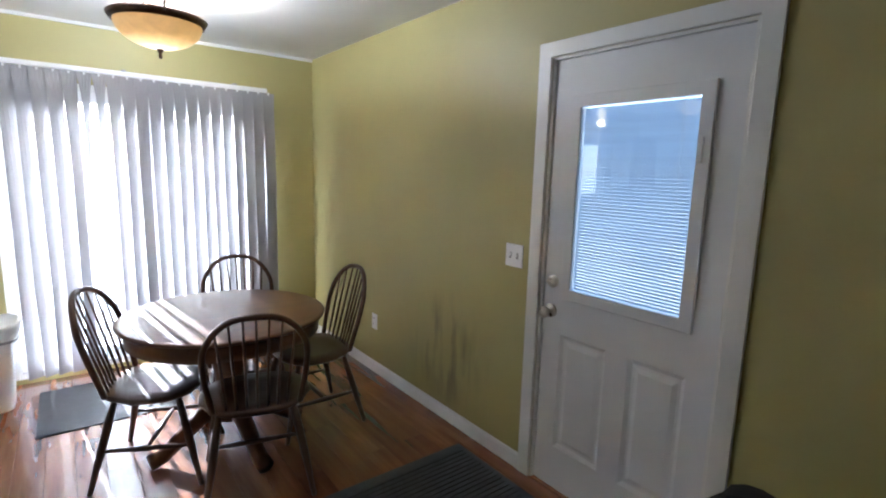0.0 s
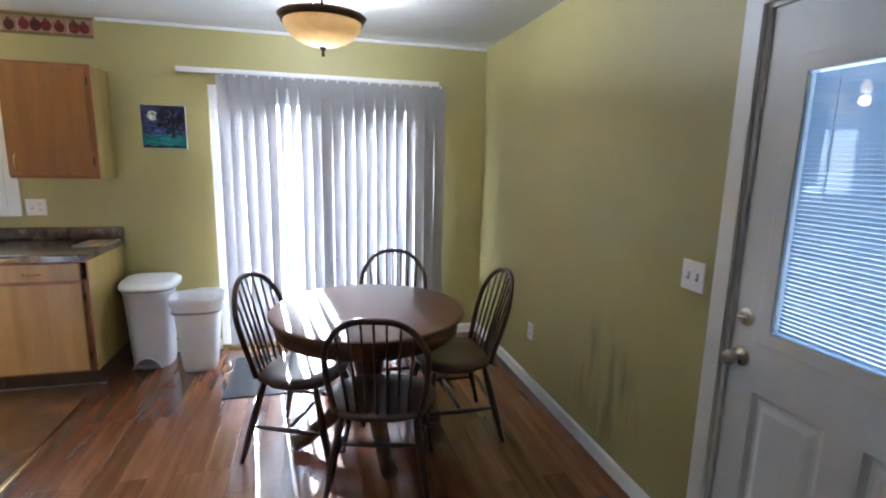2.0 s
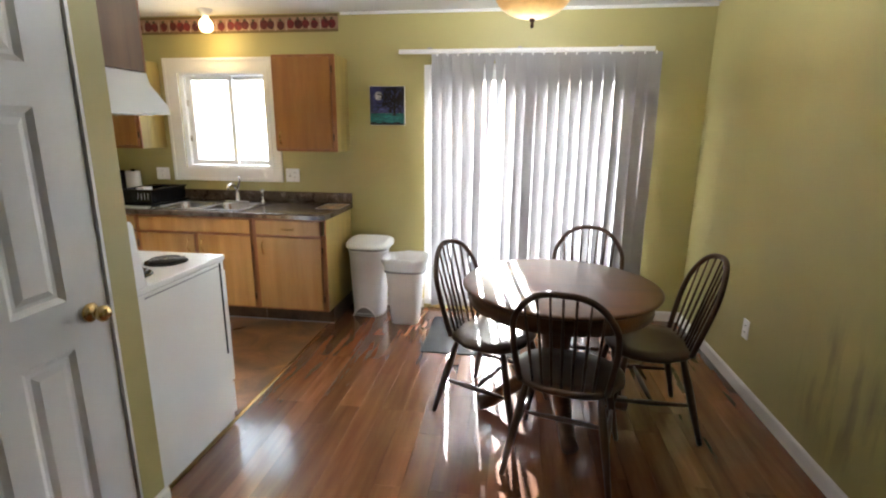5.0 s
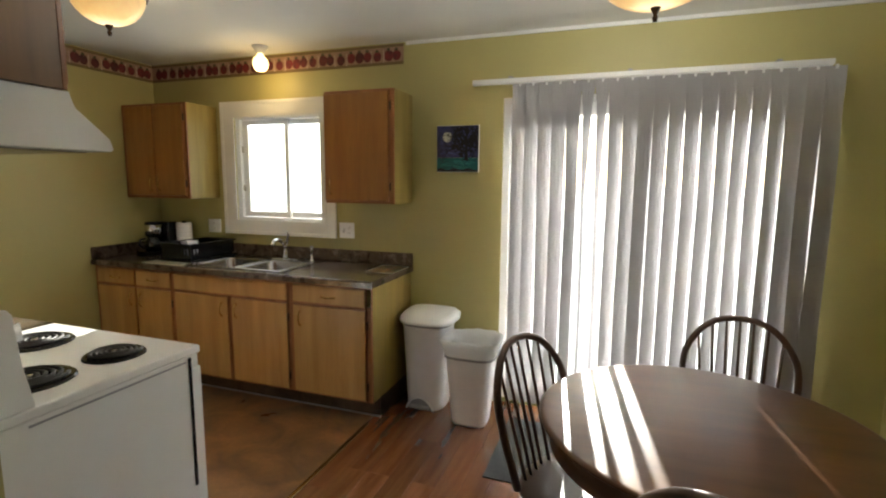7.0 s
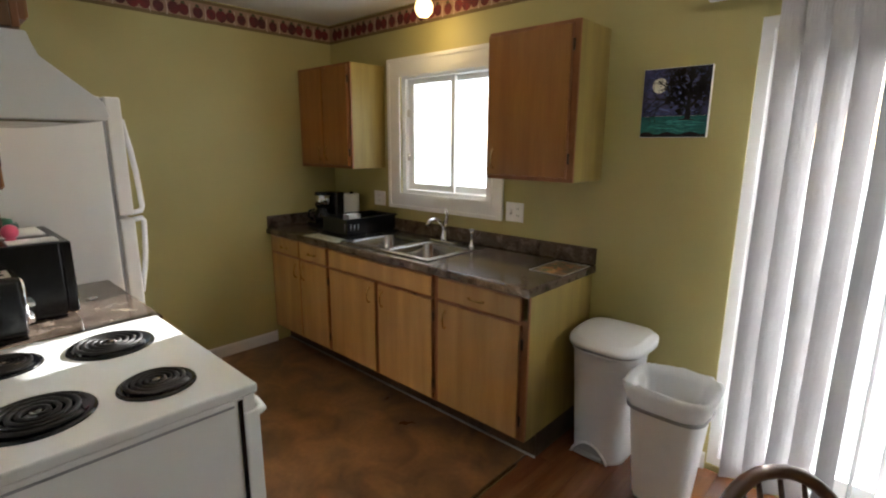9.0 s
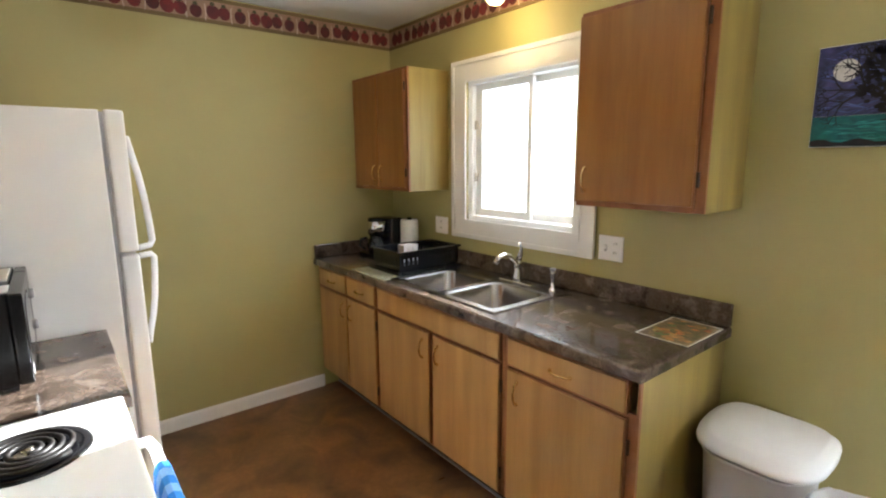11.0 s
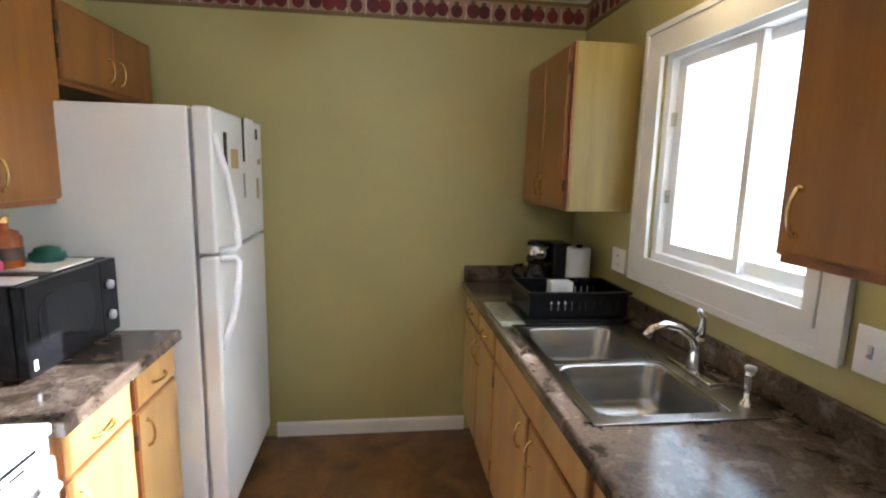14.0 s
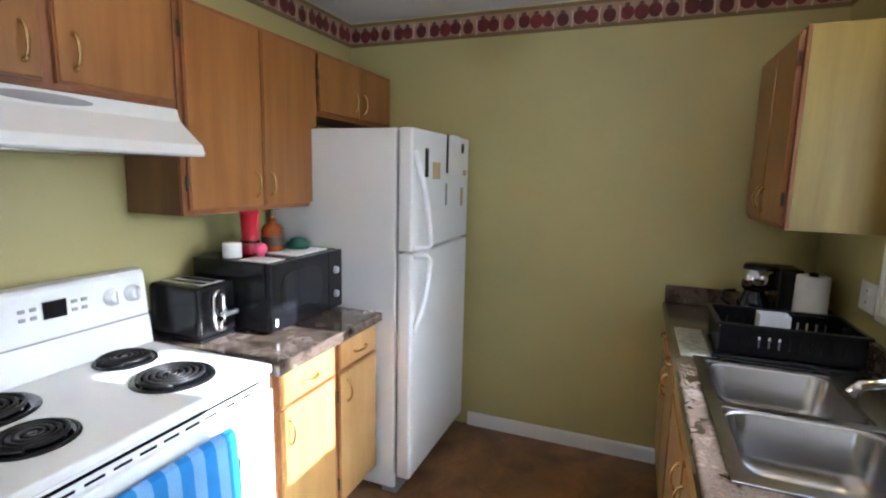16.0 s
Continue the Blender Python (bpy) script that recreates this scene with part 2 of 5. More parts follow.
# base fronts: a paler oak, with bounced sunlight also put into the tone
OAKPALELIT = material("pale_lit_honey_oak", (0.44, 0.255, 0.088), second=(0.34, 0.18, 0.056), rough=0.36, scale=2.2, grain=0.1, fine=16, bump=0.06, rand=0.06,
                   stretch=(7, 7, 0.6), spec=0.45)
OAKDARK = material("stained_oak_frame", (0.30, 0.115, 0.035), second=(0.2, 0.07, 0.022), rough=0.4, scale=3.0, grain=0.12, fine=24, bump=0.06, stretch=(6, 6, 0.8))
PALEWOOD = material("pale_yellow_panel", (0.33, 0.245, 0.065), second=(0.245, 0.172, 0.043), rough=0.45, scale=2.5, grain=0.08, fine=18, bump=0.05, stretch=(6, 6, 0.5))
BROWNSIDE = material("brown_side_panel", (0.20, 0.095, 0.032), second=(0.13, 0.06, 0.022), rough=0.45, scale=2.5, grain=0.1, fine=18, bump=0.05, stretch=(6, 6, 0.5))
CHAIRWOOD = material("dark_chair_wood", (0.085, 0.036, 0.016), second=(0.045, 0.018, 0.009), rough=0.34, scale=4, grain=0.15, fine=40, bump=0.05, coat=0.1)
TABLEWOOD = material("brown_table_wood", (0.15, 0.066, 0.029), second=(0.095, 0.04, 0.018), rough=0.3, scale=2.2, grain=0.14, fine=22, bump=0.04,
                     stretch=(0.6, 6, 6), spec=0.4, coat=0.05)
WORKTOP = stone_laminate()
BLACK = material("black_plastic", (0.007, 0.007, 0.008), rough=0.24, var=0.2, bump=0.03, spec=0.35)
BLACKGLASS = material("black_glass", (0.01, 0.01, 0.012), rough=0.06, var=0.05, bump=0)
COIL = material("burner_coil", (0.02, 0.018, 0.017), rough=0.45, metal=0.3)
RUBBER = material("dark_mat_rubber", (0.035, 0.035, 0.037), rough=0.85, var=0.25, scale=30, grain=0.3, fine=300, bump=0.6)
CLOTHBLACK = material("black_fabric", (0.012, 0.012, 0.014), rough=0.95, var=0.3, grain=0.4, fine=400, bump=0.8)
# white vanes toned down to grey: their room-side shade is in the colour
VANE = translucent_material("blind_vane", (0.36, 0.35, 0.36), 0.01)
# white slats with the blue of the daylight mixed into their colour
SLAT = translucent_material("mini_blind_slat", (0.72, 0.8, 0.9), 0.45)
CLEAR = glass_material()
SHADE = lit_shade()
GLOBE = material("lit_globe", (0.9, 0.85, 0.7), rough=0.3, emit=((1.0, 0.68, 0.3), 1.0))
PAPER = material("paper", (0.8, 0.8, 0.78), rough=0.8, bump=0.2)
BORDER = material("border_paper", (0.33, 0.205, 0.135), rough=0.7, var=0.15, scale=10)
BORDEREDGE = material("border_edge", (0.17, 0.115, 0.045), rough=0.7)
APPLE = material("printed_apple", (0.16, 0.012, 0.014), second=(0.055, 0.006, 0.009), rough=0.6, scale=18, rand=0.35, island=True)
PALEPRINT = material("pale_border_print", (0.55, 0.42, 0.34), rough=0.7, var=0.15, scale=30)
LEAF = material("printed_leaf", (0.06, 0.055, 0.02), rough=0.6)
RED = material("red_plastic", (0.45, 0.015, 0.03), rough=0.25)
PINK = material("pink_plastic", (0.75, 0.1, 0.2), rough=0.3)
AMBER = material("amber_bottle", (0.26, 0.06, 0.008), rough=0.1, var=0.25, scale=14)
GREEN = material("dark_green_plastic", (0.01, 0.09, 0.06), rough=0.3)
TAN = material("tan_label", (0.5, 0.36, 0.18), rough=0.6)
BLUE = material("blue_towel", (0.05, 0.28, 0.72), rough=0.95, grain=0.2, fine=300, bump=0.6)
PALEBLUE = material("pale_blue_towel", (0.3, 0.55, 0.85), rough=0.95, grain=0.2, fine=300, bump=0.6)
NIGHT = canvas_sky()
TEAL = material("teal_paint", (0.01, 0.18, 0.17), second=(0.005, 0.09, 0.11), rough=0.5, scale=20, fine=80, grain=0.3, bump=0.3, distort=1.0)
MOON = material("moon_paint", (0.75, 0.74, 0.66), rough=0.5, var=0.1, scale=40)
INK = material("dark_paint", (0.006, 0.006, 0.012), rough=0.5)
MATPRINT = material("placemat_print", (0.3, 0.2, 0.11), second=(0.06, 0.06, 0.025), rough=0.4, scale=20, grain=0.4, fine=70, bump=0, distort=1.2)
FRUITPRINT = material("printed_fruit", (0.5, 0.13, 0.05), second=(0.18, 0.2, 0.03), rough=0.4, scale=22, grain=0.3, fine=90, bump=0, rand=0.5, island=True)
ORANGEPRINT = material("orange_print", (0.5, 0.2, 0.06), second=(0.4, 0.3, 0.12), rough=0.4, scale=30, grain=0.3, fine=90, bump=0, rand=0.4, island=True)
GREENPRINT = material("green_print", (0.1, 0.16, 0.05), second=(0.05, 0.07, 0.03), rough=0.4, scale=30, grain=0.3, fine=90, bump=0, rand=0.4, island=True)
NIGHTSTROKE = material("blue_brush_mark", (0.1, 0.15, 0.4), second=(0.04, 0.045, 0.2), rough=0.45, scale=30, rand=0.5, island=True)
TEALSTROKE = material("teal_brush_mark", (0.05, 0.33, 0.3), second=(0.01, 0.16, 0.16), rough=0.45, scale=30, rand=0.5, island=True)
MATCLOTH = material("pale_dish_cloth", (0.42, 0.42, 0.34), second=(0.25, 0.26, 0.2), rough=0.9, scale=40, grain=0.3, fine=200, bump=0.5)
OUTGROUND = material("pale_yard", (0.42, 0.42, 0.38), rough=0.9, var=0.3, scale=0.4, fine=12)


# ---- mesh helpers ----
def box(bm, x0, x1, y0, y1, z0, z1):
    m = Matrix.LocRotScale(((x0 + x1) / 2, (y0 + y1) / 2, (z0 + z1) / 2), None, (abs(x1 - x0), abs(y1 - y0), abs(z1 - z0)))
    return bmesh.ops.create_cube(bm, size=1, matrix=m)["verts"]


def rounded(bm, width=0.004, segments=2):
    bmesh.ops.bevel(bm, geom=list(bm.edges), offset=width, segments=segments, affect="EDGES", profile=0.6, clamp_overlap=True)


def block(x0, x1, y0, y1, z0, z1, bevel=0.003, segments=2):
    bm = bmesh.new()
    box(bm, x0, x1, y0, y1, z0, z1)
    if bevel:
        rounded(bm, bevel, segments)
    return bm


def tube(bm, points, radius, sides=8, caps=True):
    """A round bar along points; radius: one number, or one for each point."""
    pts = [Vector(p) for p in points]
    radii = radius if isinstance(radius, (list, tuple)) else [radius] * len(pts)
    rings, up = [], None
    for i, p in enumerate(pts):
        way = (pts[min(i + 1, len(pts) - 1)] - pts[max(i - 1, 0)]).normalized()
        if up is None:
            up = way.orthogonal().normalized()
        side = way.cross(up).normalized()
        up = side.cross(way).normalized()
        rings.append([bm.verts.new(p + radii[i] * (math.cos(a) * up + math.sin(a) * side)) for a in [math.tau * k / sides for k in range(sides)]])
    for a, b in zip(rings, rings[1:]):
        for k in range(sides):
            bm.faces.new((a[k], a[(k + 1) % sides], b[(k + 1) % sides], b[k]))
    if caps:
        bm.faces.new(rings[0][::-1]), bm.faces.new(rings[-1])
    return bm


def lathe(bm, profile, sides=32, centre=(0, 0, 0), closed=False):
    """A turned shape from (radius, height) pairs."""
    c = Vector(centre)
    rings = []
    for r, z in profile:
        if r < 1e-5:
            rings.append([bm.verts.new(c + Vector((0, 0, z)))])
        else:
            rings.append([bm.verts.new(c + Vector((r * math.cos(math.tau * k / sides), r * math.sin(math.tau * k / sides), z))) for k in range(sides)])
    for a, b in zip(rings, rings[1:]):
        for k in range(sides):
            n = (k + 1) % sides
            if len(a) == 1 and len(b) > 1:
                bm.faces.new((a[0], b[n], b[k]))
            elif len(b) == 1 and len(a) > 1:
                bm.faces.new((a[k], a[n], b[0]))
            elif len(a) > 1:
                bm.faces.new((a[k], a[n], b[n], b[k]))
    bmesh.ops.recalc_face_normals(bm, faces=bm.faces)
    return bm


def slab(bm, u, v, holes, w0, w1, axes="xz"):
    """A plate in the plane of two axes, from w0 to w1 thick, with rectangular holes (u0, u1, v0, v1) through it."""
    us = sorted({*u, *[h[0] for h in holes], *[h[1] for h in holes]})
    vs = sorted({*v, *[h[2] for h in holes], *[h[3] for h in holes]})
    order = {"xz": lambda a, b, c: (a, c, b), "yz": lambda a, b, c: (c, a, b), "xy": lambda a, b, c: (a, b, c)}[axes]
    made = {}

    def vert(a, b, c):
        key = (a, b, c)
        if key not in made:
            made[key] = bm.verts.new(order(*key))
        return made[key]

    def solid(i, j):
        if not (0 <= i < len(us) - 1 and 0 <= j < len(vs) - 1):
            return False
        a, b = (us[i] + us[i + 1]) / 2, (vs[j] + vs[j + 1]) / 2
        return not any(h[0] < a < h[1] and h[2] < b < h[3] for h in holes)

    for i in range(len(us) - 1):
        for j in range(len(vs) - 1):
            if not solid(i, j):
                continue
            a0, a1, b0, b1 = us[i], us[i + 1], vs[j], vs[j + 1]
            for w in (w0, w1):
                bm.faces.new([vert(a0, b0, w), vert(a1, b0, w), vert(a1, b1, w), vert(a0, b1, w)])
            for di, dj, p, q in ((-1, 0, (a0, b0), (a0, b1)), (1, 0, (a1, b0), (a1, b1)), (0, -1, (a0, b0), (a1, b0)), (0, 1, (a0, b1), (a1, b1))):
                if not solid(i + di, j + dj):
                    bm.faces.new([vert(*p, w0), vert(*q, w0), vert(*q, w1), vert(*p, w1)])
    bmesh.ops.recalc_face_normals(bm, faces=bm.faces)
    return bm


def mesh_object(name, bm, mat, smooth=False):
    data = bpy.data.meshes.new(name)
    bmesh.ops.recalc_face_normals(bm, faces=bm.faces)
    bm.to_mesh(data)
    bm.free()
    if smooth:
        data.shade_smooth()
    data.materials.append(mat)
    return new(name, data)


def thing(name, label, category, x=0, y=0, z=0, turn=0, group="", kind=""):
    ob = new(name)
    ob.empty_display_size = 0.1
    ob.matrix_basis = pose(x, y, z, 0, 0, turn)
    return tagged(ob, label, category, group, kind)


def root_of(ob):
    while ob.parent:
        ob = ob.parent
    return ob


def part(name, bm, mat, parent, label="", smooth=False, plan=True):
    """One mesh under a thing or a part. plan: the mesh is drawn in the plan's metres, else in the thing's own."""
    if plan:
        bmesh.ops.transform(bm, matrix=root_of(parent).matrix_basis.inverted(), verts=bm.verts)
    ob = mesh_object(name, bm, mat, smooth)
    ob.parent = parent
    return tagged(ob, label)


def single(name, bm, mat, label, category, kind="", smooth=False, group=""):
    return tagged(mesh_object(name, bm, mat, smooth), label, category, group, kind)


# ---- setting ----
WIN = (-2.575, -1.765, 1.17, 2.0)        # kitchen window opening
PATIO = (-0.42, 1.36, 0.03, 2.04)        # patio door opening
ENTRY = (1.12, 1.96, 0.0, 2.04)        # entry door opening, along y
PANTRY = (1.28, 2.035, 0.0, 2.04)        # closet door opening, along y
THICK = 0.14

single("wall_north", slab(bmesh.new(), (WEST - THICK, EAST + THICK), (0, HIGH), [WIN, PATIO], NORTH, NORTH + THICK), WALL, "olive green painted wall with window and patio openings", "wall", "structure")
single("wall_east", slab(bmesh.new(), (SOUTH - THICK, NORTH), (0, HIGH), [ENTRY], EAST, EAST + THICK, "yz"), smudged_wall(), "olive green painted wall with the entry door", "wall", "structure")
single("wall_west", slab(bmesh.new(), (KITCHEN_S - 0.12, NORTH), (0, HIGH), [], WEST - THICK, WEST, "yz"), WALL, "olive green painted kitchen end wall", "wall", "structure")
single("wall_kitchen", slab(bmesh.new(), (WEST, CLOSET - 0.12), (0, HIGH), [], KITCHEN_S - 0.12, KITCHEN_S), WALL, "olive green painted wall behind the stove", "wall", "structure")
single("wall_closet", slab(bmesh.new(), (SOUTH, KITCHEN_S), (0, HIGH), [PANTRY], CLOSET - 0.12, CLOSET, "yz"), WALL, "olive green painted wall with a closet door", "wall", "structure")
single("wall_south", slab(bmesh.new(), (CLOSET - 0.12, EAST + THICK), (0, HIGH), [], SOUTH - THICK, SOUTH), WALL, "olive green painted wall closing the room", "wall", "structure")
single("wall_closet_back", slab(bmesh.new(), (1.0, KITCHEN_S - 0.12), (0, HIGH), [], CLOSET - 0.8, CLOSET - 0.7, "yz"), WALL, "plain wall inside the closet", "wall", "structure")
single("ceiling", slab(bmesh.new(), (WEST - THICK, EAST + THICK), (SOUTH - THICK, NORTH + THICK), [], HIGH, HIGH + 0.12, "xy"), CEIL, "white textured ceiling", "ceiling", "structure")
single("ground", slab(bmesh.new(), (-400, 400), (-400, 400), [], -0.5, -0.3, "xy"), OUTGROUND, "pale open yard outside", "ground", "structure")
floor = single("floor", slab(bmesh.new(), (WEST - THICK, EAST + THICK), (SOUTH - THICK, NORTH + THICK), [], -0.3, -0.006, "xy"), SUBFLOOR, "reddish brown wood laminate floor", "floor", "structure")
single("vinyl_floor", slab(bmesh.new(), (WEST, SEAM - 0.012), (KITCHEN_S, NORTH), [], -0.004, 0.0, "xy"), VINYLFLOOR, "mottled dark brown vinyl kitchen floor", "floor", "structure")
bm = bmesh.new()
tube(bm, [(SEAM, 2.2, 0.001), (SEAM, 4.06, 0.001)], 0.014, 10)
bmesh.ops.scale(bm, vec=(1, 1, 0.45), verts=bm.verts)
single("floor_trim", bm, BRASS, "brass coloured floor transition strip", "trim", "structure", True)


def baseboard(x0, y0, x1, y1, nx, ny):
    """A white skirting board with a rounded top, between two points, standing out along (nx, ny)."""
    bm = bmesh.new()
    profile = [(0, 0), (0.013, 0), (0.013, 0.068), (0.009, 0.078), (0.004, 0.083), (0, 0.083)]
    ends = []
    for x, y in ((x0, y0), (x1, y1)):
        ends.append([bm.verts.new((x + nx * d, y + ny * d, z)) for d, z in profile])
    for k in range(len(profile)):
        n = (k + 1) % len(profile)
        bm.faces.new((ends[0][k], ends[0][n], ends[1][n], ends[1][k]))
    bm.faces.new(ends[0]), bm.faces.new(ends[1][::-1])
    return single("baseboard", bm, WHITE, "white painted wooden baseboard", "baseboard", "structure")


baseboard(EAST, 2.035, EAST, NORTH, -1, 0)
baseboard(EAST, SOUTH, EAST, 1.045, -1, 0)
baseboard(1.365, NORTH, EAST - 0.013, NORTH, 0, -1)
baseboard(-1.05, NORTH, -0.425, NORTH, 0, -1)
baseboard(WEST, 2.98, WEST, 4.06, 1, 0)
baseboard(CLOSET, 2.05, CLOSET, KITCHEN_S + 0.013, 1, 0)
baseboard(CLOSET, SOUTH, CLOSET, 1.27, 1, 0)
baseboard(CLOSET + 0.013, SOUTH, EAST, SOUTH, 0, 1)

# cove at the ceiling of the dining end
single("trim", block(-1.1, EAST, NORTH - 0.016, NORTH, HIGH - 0.022, HIGH, 0.004), WHITE, "thin white ceiling trim strip", "trim", "structure")


# the wallpaper border with printed apples
def border(name, u0, u1, place):
    root = thing(name, "wallpaper border printed with red apples", "border", kind="structure")
    bm = bmesh.new()
    box(bm, u0, u1, 0, 0.003, 2.305, 2.425)
    bmesh.ops.transform(bm, matrix=place, verts=bm.verts)
    part("paper", bm, BORDER, root)
    for a, b in ((2.298, 2.317), (2.414, 2.432)):
        bm = bmesh.new()
        box(bm, u0, u1, 0, 0.005, a, b)
        bmesh.ops.transform(bm, matrix=place, verts=bm.verts)
        part("edge_band", bm, BORDEREDGE, root)
    rng = random.Random(5)
    apples, leaves, lines = bmesh.new(), bmesh.new(), bmesh.new()
    # one repeat of the print: a touching pair, one alone, three in a heap, one alone
    repeat = ((0.0, 0.033, 0), (0.059, 0.036, 1), (0.146, 0.032, 2), (0.222, 0.033, 0), (0.284, 0.036, 1), (0.35, 0.033, 0), (0.434, 0.033, 2))
    start, k = u0 + 0.05, 0
    while start < u1:
        for du, s, sort in repeat:
            u, zc = start + du, 2.358 + rng.uniform(-0.003, 0.003) - (0.003 if sort == 2 else 0)
            if u + s > u1:
                continue
            ring = []
            for j in range(18):
                a = math.tau * j / 18
                r = s * (1 - 0.16 * max(0, math.sin(a)) ** 8 + 0.04 * math.cos(2 * a))
                ring.append(apples.verts.new((u + 0.92 * r * math.cos(a), 0.0055 + 0.0006 * (k % 3), zc + 1.12 * r * math.sin(a))))
            apples.faces.new(ring)
            p = [(u - 0.012, zc + s), (u - 0.006, zc + s + 0.014), (u + 0.01, zc + s + 0.013), (u + 0.016, zc + s - 0.001), (u, zc + s - 0.005)]
            leaves.faces.new([leaves.verts.new((a, 0.0078, b)) for a, b in p])
            if sort == 2:
                for way in (-1, 1):
                    for j in range(6):
                        a0, a1 = -0.9 + 0.3 * j, -0.6 + 0.3 * j
                        q = [(u + way * (0.035 + 0.012 * math.cos(a) + w), zc + 0.042 * math.sin(a) / math.sin(0.9)) for a, w in ((a0, 0), (a0, 0.006), (a1, 0.006), (a1, 0))]
                        lines.faces.new([lines.verts.new((a, 0.0052, b)) for a, b in q])
            k += 1
        start += 0.52
    for bm, mat, nm in ((apples, APPLE, "apple_print"), (leaves, LEAF, "leaf_print"), (lines, PALEPRINT, "pale_stroke")):
        bmesh.ops.transform(bm, matrix=place, verts=bm.verts)
        part(nm, bm, mat, root)["kind"] = "stuff"
    return root


border("border_north", 0, -1.12 - WEST, pose(-1.12, NORTH, 0, 0, 0, 180))
border("border_west", 0, NORTH - KITCHEN_S, pose(WEST, NORTH, 0, 0, 0, -90))
border("border_kitchen", 0, -1.06 - WEST, pose(WEST, KITCHEN_S, 0))

# ---- the kitchen window ----
win = thing("window_1", "white vinyl sliding window with wide painted trim", "window", -2.17, NORTH, 1.1, kind="structure")
bm = bmesh.new()
slab(bm, (-2.685, -1.665), (1.085, 2.105), [(-2.575, -1.765, 1.178, 2.0)], NORTH - 0.018, NORTH - 0.0005)
rounded(bm, 0.003)
part("casing", bm, WHITE, win)
bm = bmesh.new()
slab(bm, (-2.6, -1.74), (1.155, 2.022), [(-2.56, -1.78, 1.193, 1.985)], NORTH - 0.026, NORTH - 0.0185)
part("inner_moulding", bm, WHITE, win)
bm = bmesh.new()
slab(bm, (-2.69, -1.66), (1.08, 2.11), [(-2.664, -1.686, 1.106, 2.084)], NORTH - 0.025, NORTH - 0.0184)
rounded(bm, 0.0025)
part("back_band", bm, WHITE, win)
bm = bmesh.new()
slab(bm, (WIN[0], WIN[1]), (WIN[2], WIN[3]), [(-2.535, -1.795, 1.215, 1.972)], NORTH + 0.012, NORTH + 0.11)
part("window_frame", bm, VINYL, win)
for u0, u1, d in ((-2.53, -2.1, 0.035), (-2.155, -1.8, 0.065)):
    bm = bmesh.new()
    slab(bm, (u0, u1), (1.218, 1.97), [(u0 + 0.052, u1 - 0.03, 1.262, 1.935)], NORTH + d, NORTH + d + 0.026)
    rounded(bm, 0.003)
    sash = part("sash", bm, VINYL, win)
    pane = part("pane", block(u0 + 0.052, u1 - 0.03, NORTH + d + 0.011, NORTH + d + 0.015, 1.262, 1.935, 0), CLEAR, sash)
    pane.visible_shadow = False
for z in (1.42, 1.72):
    part("latch", block(-2.528, -2.512, NORTH + 0.02, NORTH + 0.036, z, z + 0.05), NICKEL, win)

# ---- the patio door and its blind ----
patio = thing("patio_door", "white framed sliding glass patio door", "door", 0.47, NORTH, 0, kind="structure")
bm = bmesh.new()
slab(bm, (PATIO[0], PATIO[1]), (PATIO[2], PATIO[3]), [(-0.375, 1.315, 0.07, 1.995)], NORTH + 0.01, NORTH + 0.13)
part("door_frame", bm, VINYL, patio)
for u0, u1, d in ((-0.374, 0.49, 0.03), (0.45, 1.314, 0.075)):
    bm = bmesh.new()
    slab(bm, (u0, u1), (0.072, 1.994), [(u0 + 0.07, u1 - 0.07, 0.17, 1.92)], NORTH + d, NORTH + d + 0.04)
    rounded(bm, 0.003)
    sash = part("sliding_panel", bm, VINYL, patio)
    pane = part("pane", block(u0 + 0.07, u1 - 0.07, NORTH + d + 0.018, NORTH + d + 0.022, 0.17, 1.92, 0), CLEAR, sash)
    pane.visible_shadow = False
blind = thing("vertical_blind", "white vertical vane blind, partly open, over the patio door", "blind", 0.47, NORTH - 0.1, 0)
part("head_rail", block(-0.6, 1.3, NORTH - 0.115, NORTH - 0.075, 2.108, 2.138), VINYL, blind)
for x in (-0.36, 0.33, 1.06):
    part("bracket", block(x - 0.012, x + 0.012, NORTH - 0.11, NORTH - 0.003, 2.139, 2.152), GREY, blind)
rng = random.Random(3)


def vane(x, angle, wide=0.074, low=0.06):
    """A hanging strip, slightly curved across, turned about its own height."""
    bm = bmesh.new()
    n, half = 5, 0.0009
    rows = []
    for z in (2.105, 1.95, 1.4, 0.7, low):
        sway = rng.uniform(-0.006, 0.006) if z < 1.5 else 0
        turn = radians(angle) * min(1, (2.16 - z) / 0.3)
        row = []
        for side in (-1, 1):
            for k in range(n):
                s = (k / (n - 1) - 0.5) * wide * -side
                bow = 0.004 * (1 - (2 * s / wide) ** 2) + side * half
                row.append(bm.verts.new((x + sway + s * math.cos(turn) - bow * math.sin(turn), NORTH - 0.095 + s * math.sin(turn) + bow * math.cos(turn), z)))
        rows.append(row)
    for a, b in zip(rows, rows[1:]):
        for k in range(2 * n):
            m = (k + 1) % (2 * n)
            bm.faces.new((a[k], a[m], b[m], b[k]))
    bm.faces.new(rows[0]), bm.faces.new(rows[-1][::-1])
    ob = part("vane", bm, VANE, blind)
    hook = bmesh.new()
    box(hook, x - 0.006, x + 0.006, NORTH - 0.098, NORTH - 0.092, 2.09, 2.112)
    part("hanger", hook, VINYL, ob)


# most vanes hang nearly shut; some near the left end are turned, and two stand edge on and leave a wide gap
TURNED = {1: 37, 2: 34, 4: 46, 5: 81, 6: 78, 7: 38, 18: 8, 19: 16, 20: 5}
for k in range(21):
    vane(-0.30 + 0.0808 * k, TURNED.get(k, 31) + rng.uniform(-2, 2), 0.089)

